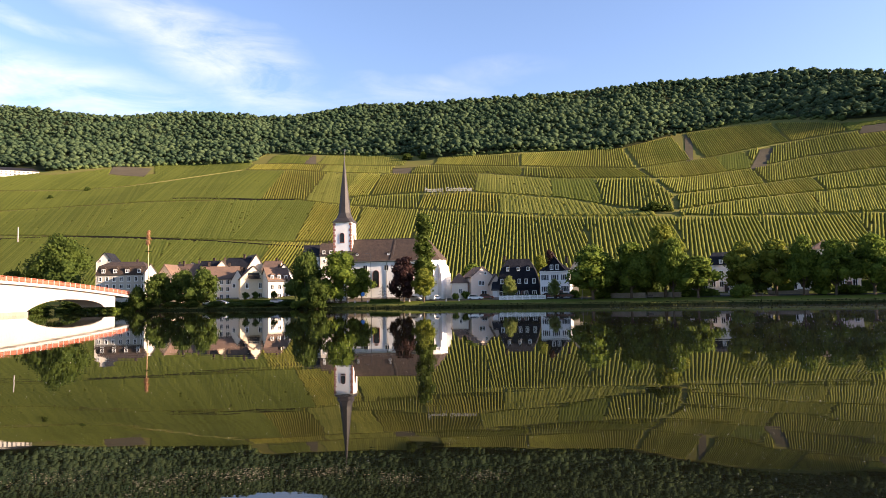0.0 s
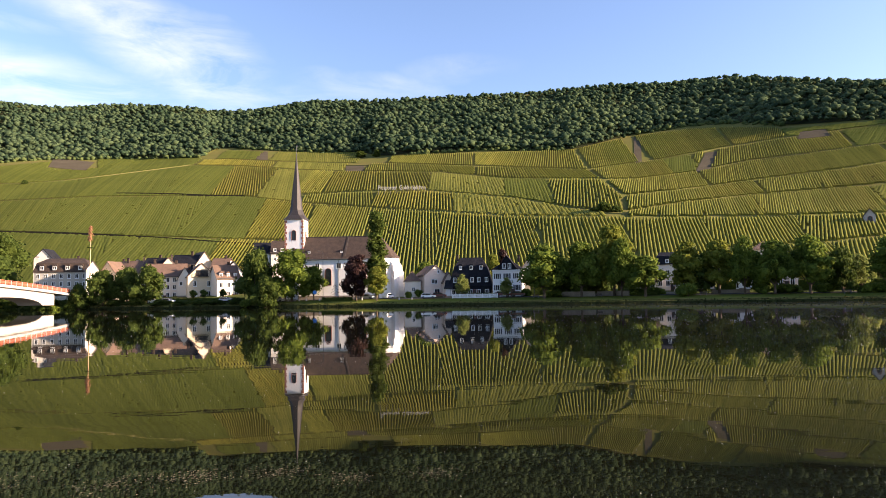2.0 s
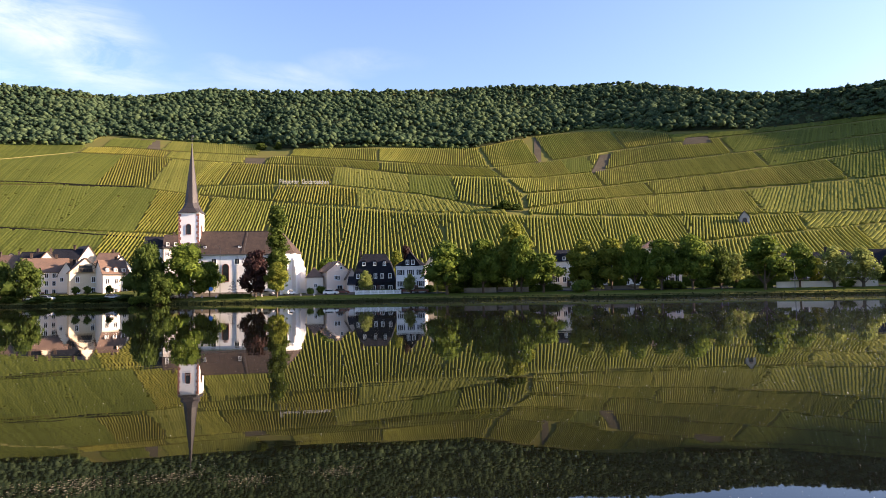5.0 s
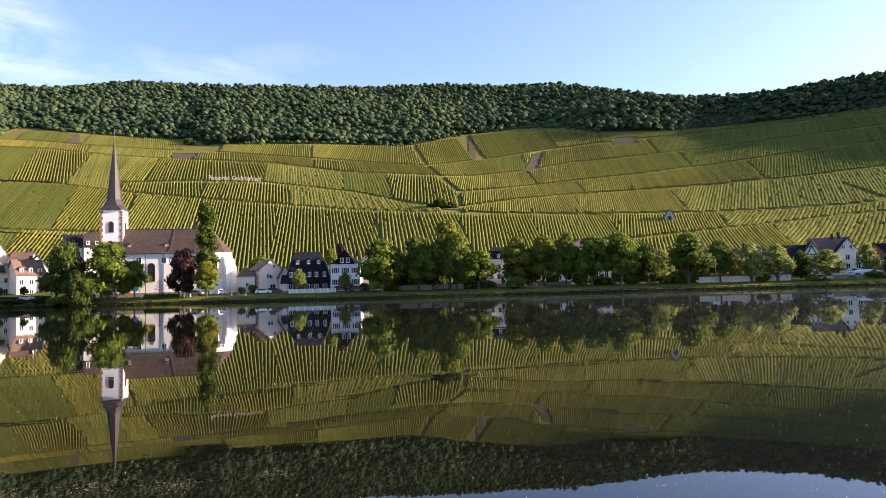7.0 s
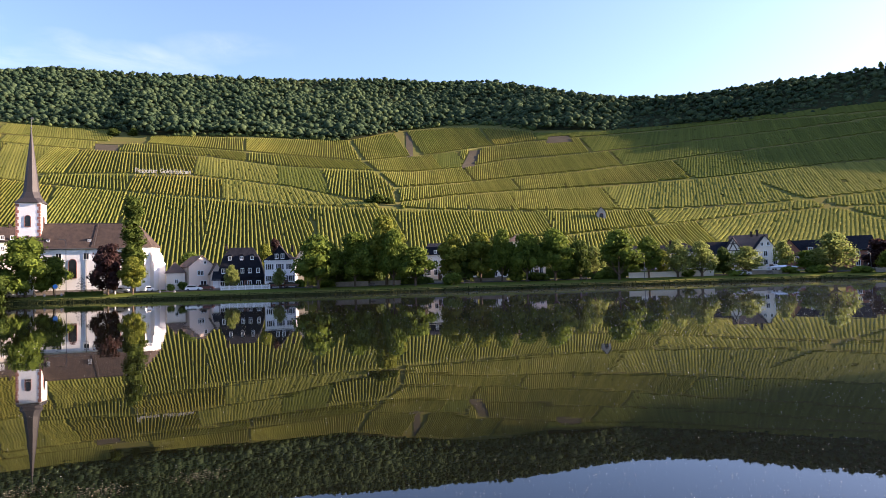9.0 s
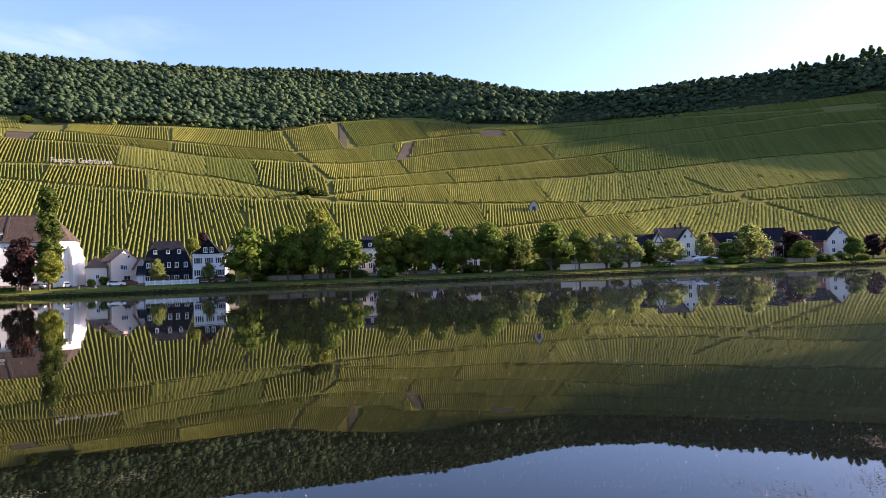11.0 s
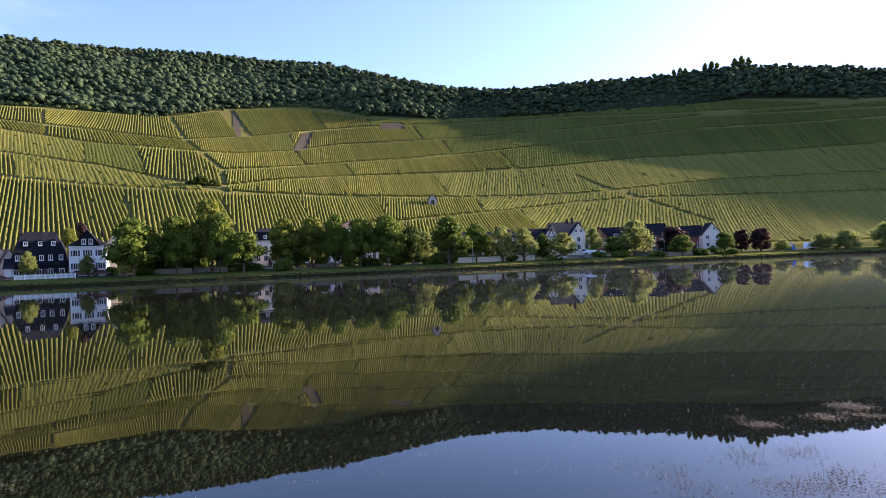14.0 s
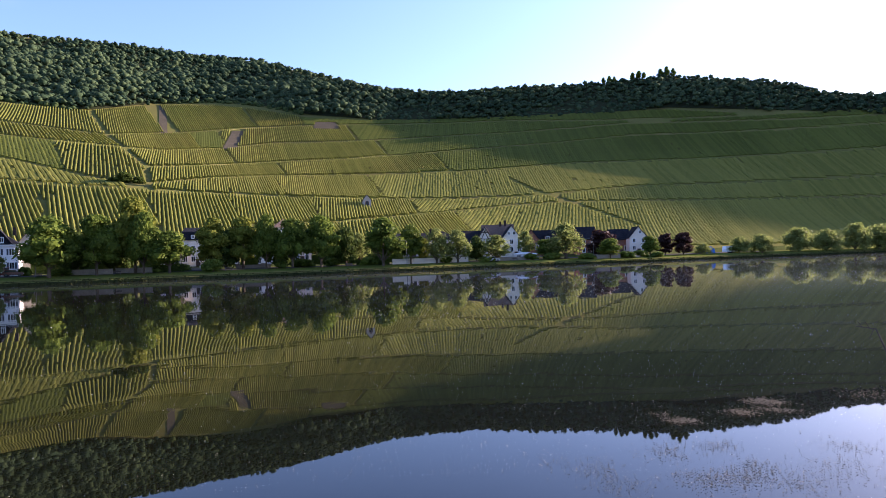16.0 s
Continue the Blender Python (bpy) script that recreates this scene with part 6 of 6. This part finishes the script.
# camp site by the shore
for az, d, mat, label in ((65.9, 252, M_CANVAS, "blue tent on the camping meadow"), (67.3, 256, M_FRAME, "white caravan on the camping meadow")):
    p = at(az, d)
    root = thing("tent" if mat is M_CANVAS else "caravan", pose(p.x, p.y, ground_z(p), 0, 0, -30), label, "camping")
    bm = bmesh.new()
    if mat is M_CANVAS:
        prism(bm, [(-1.8, -0.3), (1.8, -0.3), (1.5, 1.4), (0, 2.6), (-1.5, 1.4)], XZ, 0, 4)
        part("canvas", bm, mat, root)
    else:
        prism(bm, [(-2.4, 0.5), (2.4, 0.5), (2.6, 1.4), (2.2, 2.5), (-2.2, 2.5), (-2.5, 1.4)], XZ, -1, 1)
        part("body", bm, mat, root)
        part("side_window", boxes((-1.2, 0.8, -1.04, -0.98, 1.4, 2.0)), M_GLASS, root)
        bm = bmesh.new()
        rod(bm, (0, -1, 0.33), (0, 1, 0.33), 0.33, n=12)
        part("wheel", bm, M_RUBBER, root)

# ---- the letters on the hillside ----
TEXT = "Piesporter  Goldtr\u00f6pfchen"
cu = bpy.data.curves.new("hillside_sign", "FONT")
cu.body, cu.size, cu.extrude, cu.align_x = TEXT, 3.9, 0.15, "CENTER"
tmp = new("lettering", cu)
dg = bpy.context.evaluated_depsgraph_get()
me = bpy.data.meshes.new_from_object(tmp.evaluated_get(dg))
bpy.data.objects.remove(tmp)
me.materials.clear()
me.materials.append(M_SIGN_LETTER)
xs = np.array([q.co.x for q in me.vertices])
d = float(dist_at(0.56, 0.1497))
p = at(0.56, d)
root = thing("hillside_sign", pose(p.x, p.y, ground_z(p) + 2.6, 0, 0, -0.6), "large white letters spelling the vineyard name", "sign")
k = radians(4.12) * d / (xs.max() - xs.min())
edges = np.sort(xs)
split = int(np.argmax(np.diff(edges)))
split = 0.5 * (edges[split] + edges[split + 1])
for side in (-1, 1):   # the two words
    bm = bmesh.new()
    bm.from_mesh(me)
    bmesh.ops.delete(bm, geom=[q for q in bm.verts if (q.co.x - split) * side < 0], context="VERTS")
    ob = part("word", bm, M_SIGN_LETTER, root)
    ob.matrix_basis = Matrix.LocRotScale((0, 0, 0), Euler((radians(90), 0, 0)), (k, 1.0, 1.0))
for i in range(9):
    x = -radians(4.12) * d / 2 * (1 - i / 4)
    bm = bmesh.new()
    rod(bm, (x, 0.3, -4.0), (x, 0.3, 2.6), 0.09, n=6)
    part("support_post", bm, M_METAL, root)

# ---- what floats on the river ----
rg = np.random.default_rng(8)


def flecks(name, az, d, size, mat, label, category="debris", long=1.0):
    n = len(az)
    c = np.stack([d * np.sin(az), d * np.cos(az), np.full(n, 0.012)], 1)
    k = 6
    a = rg.uniform(0, 6.283, n)[:, None] + np.arange(k)[None] * 6.283 / k
    r = size[:, None] * rg.uniform(0.55, 1.1, (n, k))
    q = rg.uniform(0, 6.283, n)[:, None]
    lx, ly = r * np.cos(a) * long, r * np.sin(a)
    v = np.stack([c[:, 0:1] + lx * np.cos(q) - ly * np.sin(q), c[:, 1:2] + lx * np.sin(q) + ly * np.cos(q), np.broadcast_to(c[:, 2:3], (n, k)) + rg.uniform(0, 0.015, (n, k))], -1).reshape(-1, 3)
    i = np.arange(n)[:, None] * k
    f = np.concatenate([i + np.array([[0, 1, 2]]), i + np.array([[0, 2, 3]]), i + np.array([[0, 3, 4]]), i + np.array([[0, 4, 5]])])
    return tagged(new(name, mesh_np(name, v, f, mat)), label, category, kind="stuff")


n = 14000
az = np.radians(rg.uniform(-36, 80, n))
d = 10 + 85 * rg.random(n) ** 1.6
keep = rg.random(n) < (0.12 + 0.88 * np.clip((np.degrees(az) - 5) / 50, 0, 1))
az, d = az[keep], d[keep]
flecks("floating_specks", az, d, (0.006 + 0.020 * rg.random(len(az)) ** 3) * (d / 25), M_FOAM, "pale specks of pollen and foam drifting on the water")


def weed_patch(az, d, wa, wd, count, size):
    """A raft of water weed: stalks and leaf bits matted on the surface."""
    count = int(count * 1.4)
    a = np.radians(az + rg.normal(0, wa, count))
    q = d + rg.normal(0, wd, count)
    flecks("floating_weed", a, q, 0.26 * size * rg.uniform(0.35, 1.2, count), M_WEED, "raft of brownish water weed floating on the river", "water weed", long=3.0)


for az, d, wa, wd, count, size in ((69.4, 15.6, 0.8, 0.18, 420, 0.05), (67.6, 14.5, 0.7, 0.14, 240, 0.045), (70.2, 14.9, 0.9, 0.12, 220, 0.04), (63.2, 13.5, 0.7, 0.13, 260, 0.045), (61.6, 13.9, 0.6, 0.12, 60, 0.035), (76.5, 17.2, 1.2, 0.3, 120, 0.04), (56.4, 10.3, 1.2, 0.3, 150, 0.022), (58.2, 9.6, 1.6, 0.25, 150, 0.022),
                                   (61.9, 11.4, 1.2, 0.3, 160, 0.024), (65.9, 11.9, 1.0, 0.25, 140, 0.024), (64.9, 10.1, 1.5, 0.25, 260, 0.024), (67.6, 10.4, 1.3, 0.25, 240, 0.024), (68.7, 10.9, 1.0, 0.25, 160, 0.024), (74.1, 11.3, 1.5, 0.4, 200, 0.024), (74.8, 12.6, 1.2, 0.3, 120, 0.024), (71.5, 10.4, 1.5, 0.3, 200, 0.024),
                                   (53.0, 10.6, 1.0, 0.3, 50, 0.02), (-30.2, 14.6, 2.0, 0.4, 160, 0.03), (-22.5, 13.2, 2.0, 0.4, 200, 0.03), (-16.5, 13.2, 1.5, 0.3, 200, 0.035), (-4.4, 12.2, 1.2, 0.25, 120, 0.03), (-9.7, 12.9, 1.5, 0.25, 160, 0.03), (3.2, 12.3, 1.2, 0.2, 110, 0.03), (0.5, 15.2, 0.3, 0.1, 16, 0.03)):
    weed_patch(az, d, wa, wd, count, size)

# a bare twig that leans out over the water from the near bank
p = at(78.2, 6.0)
root = thing("twig", pose(p.x, p.y, 0.0), "bare leaning twig over the near water", "branch")
tip, knee = at(75.6, 6.4, 2.63) - p, at(76.9, 6.2, 2.63) - p
bm = bmesh.new()
rod(bm, (0.5, -1.2, -0.2), (0.15, -0.1, 1.9), 0.016, 0.010, 6)
rod(bm, (0.15, -0.1, 1.9), knee, 0.010, 0.006, 6)
rod(bm, knee, tip, 0.006, 0.003, 6)
part("stem", bm, M_BARK, root)
for k, dz in ((0.3, 0.06), (0.65, 0.05), (0.1, -0.07)):
    q = knee + (tip - knee) * k
    bm = bmesh.new()
    rod(bm, q, q + Vector((-0.05, 0.02, dz)), 0.003, 0.0015, 5)
    part("side_twig", bm, M_BARK, root)

# white post beside the upper road
p = at(-33.0, float(dist_at(-33.0, 0.080)))
root = thing("road_post", pose(p.x, p.y, ground_z(p)), "tall white post beside the vineyard road", "post")
bm = bmesh.new()
rod(bm, (0, 0, -1), (0, 0, 10.5), 0.35, 0.3)
part("pole", bm, M_CONCRETE, root)

# bollards, benches and litter bins on the promenade
stone = None
for az in (-10.4, -9.9, -9.2, -8.3, -7.7, -6.6, -5.9, -5.1, -4.2, -3.0, 0.2, 1.3):
    a = radians(az)
    p = at(az, 182 / (math.cos(a) + 0.4 * math.sin(a)) + 9.0)
    root = thing("bollard", pose(p.x, p.y, ground_z(p), 0, 0, az * 50), "low rough sandstone bollard on the grass verge", "bollard", "promenade bollards")
    if stone is None:
        bm = bmesh.new()
        rod(bm, (0, 0, -0.2), (0, 0, 0.75), 0.28, 0.22, 10)
        rod(bm, (0, 0, 0.75), (0, 0, 0.88), 0.22, 0.10, 10)
        ob = part("stone", bm, M_CONCRETE, root)
        stone = ob.data
    else:
        ob = new("stone", stone)
        ob.parent = root


def bench(az, off):
    a = radians(az)
    p = at(az, 182 / (math.cos(a) + 0.4 * math.sin(a)) + off)
    root = thing("park_bench", pose(p.x, p.y, ground_z(p) + 0.08, 0, 0, BANK_TURN), "brown wooden park bench facing the river", "bench", "park benches")
    for k in range(4):
        part("seat_slat", boxes((-0.9, 0.9, 0.02 + 0.12 * k, 0.12 + 0.12 * k, 0.43, 0.47)), M_DARKWOOD, root)
    for k in range(3):
        part("back_slat", boxes((-0.9, 0.9, 0.52, 0.56, 0.55 + 0.14 * k, 0.66 + 0.14 * k)), M_DARKWOOD, root)
    for x in (-0.7, 0.7):
        part("leg", boxes((x - 0.04, x + 0.04, 0.02, 0.5, -0.1, 0.43), (x - 0.04, x + 0.04, 0.46, 0.52, 0.43, 0.95)), M_METAL, root)


for az, off in ((-4.6, 7.5), (12.0, 8.0), (17.3, 8.0), (25.6, 8.5), (35.6, 8.0), (50.0, 9.0)):
    bench(az, off)
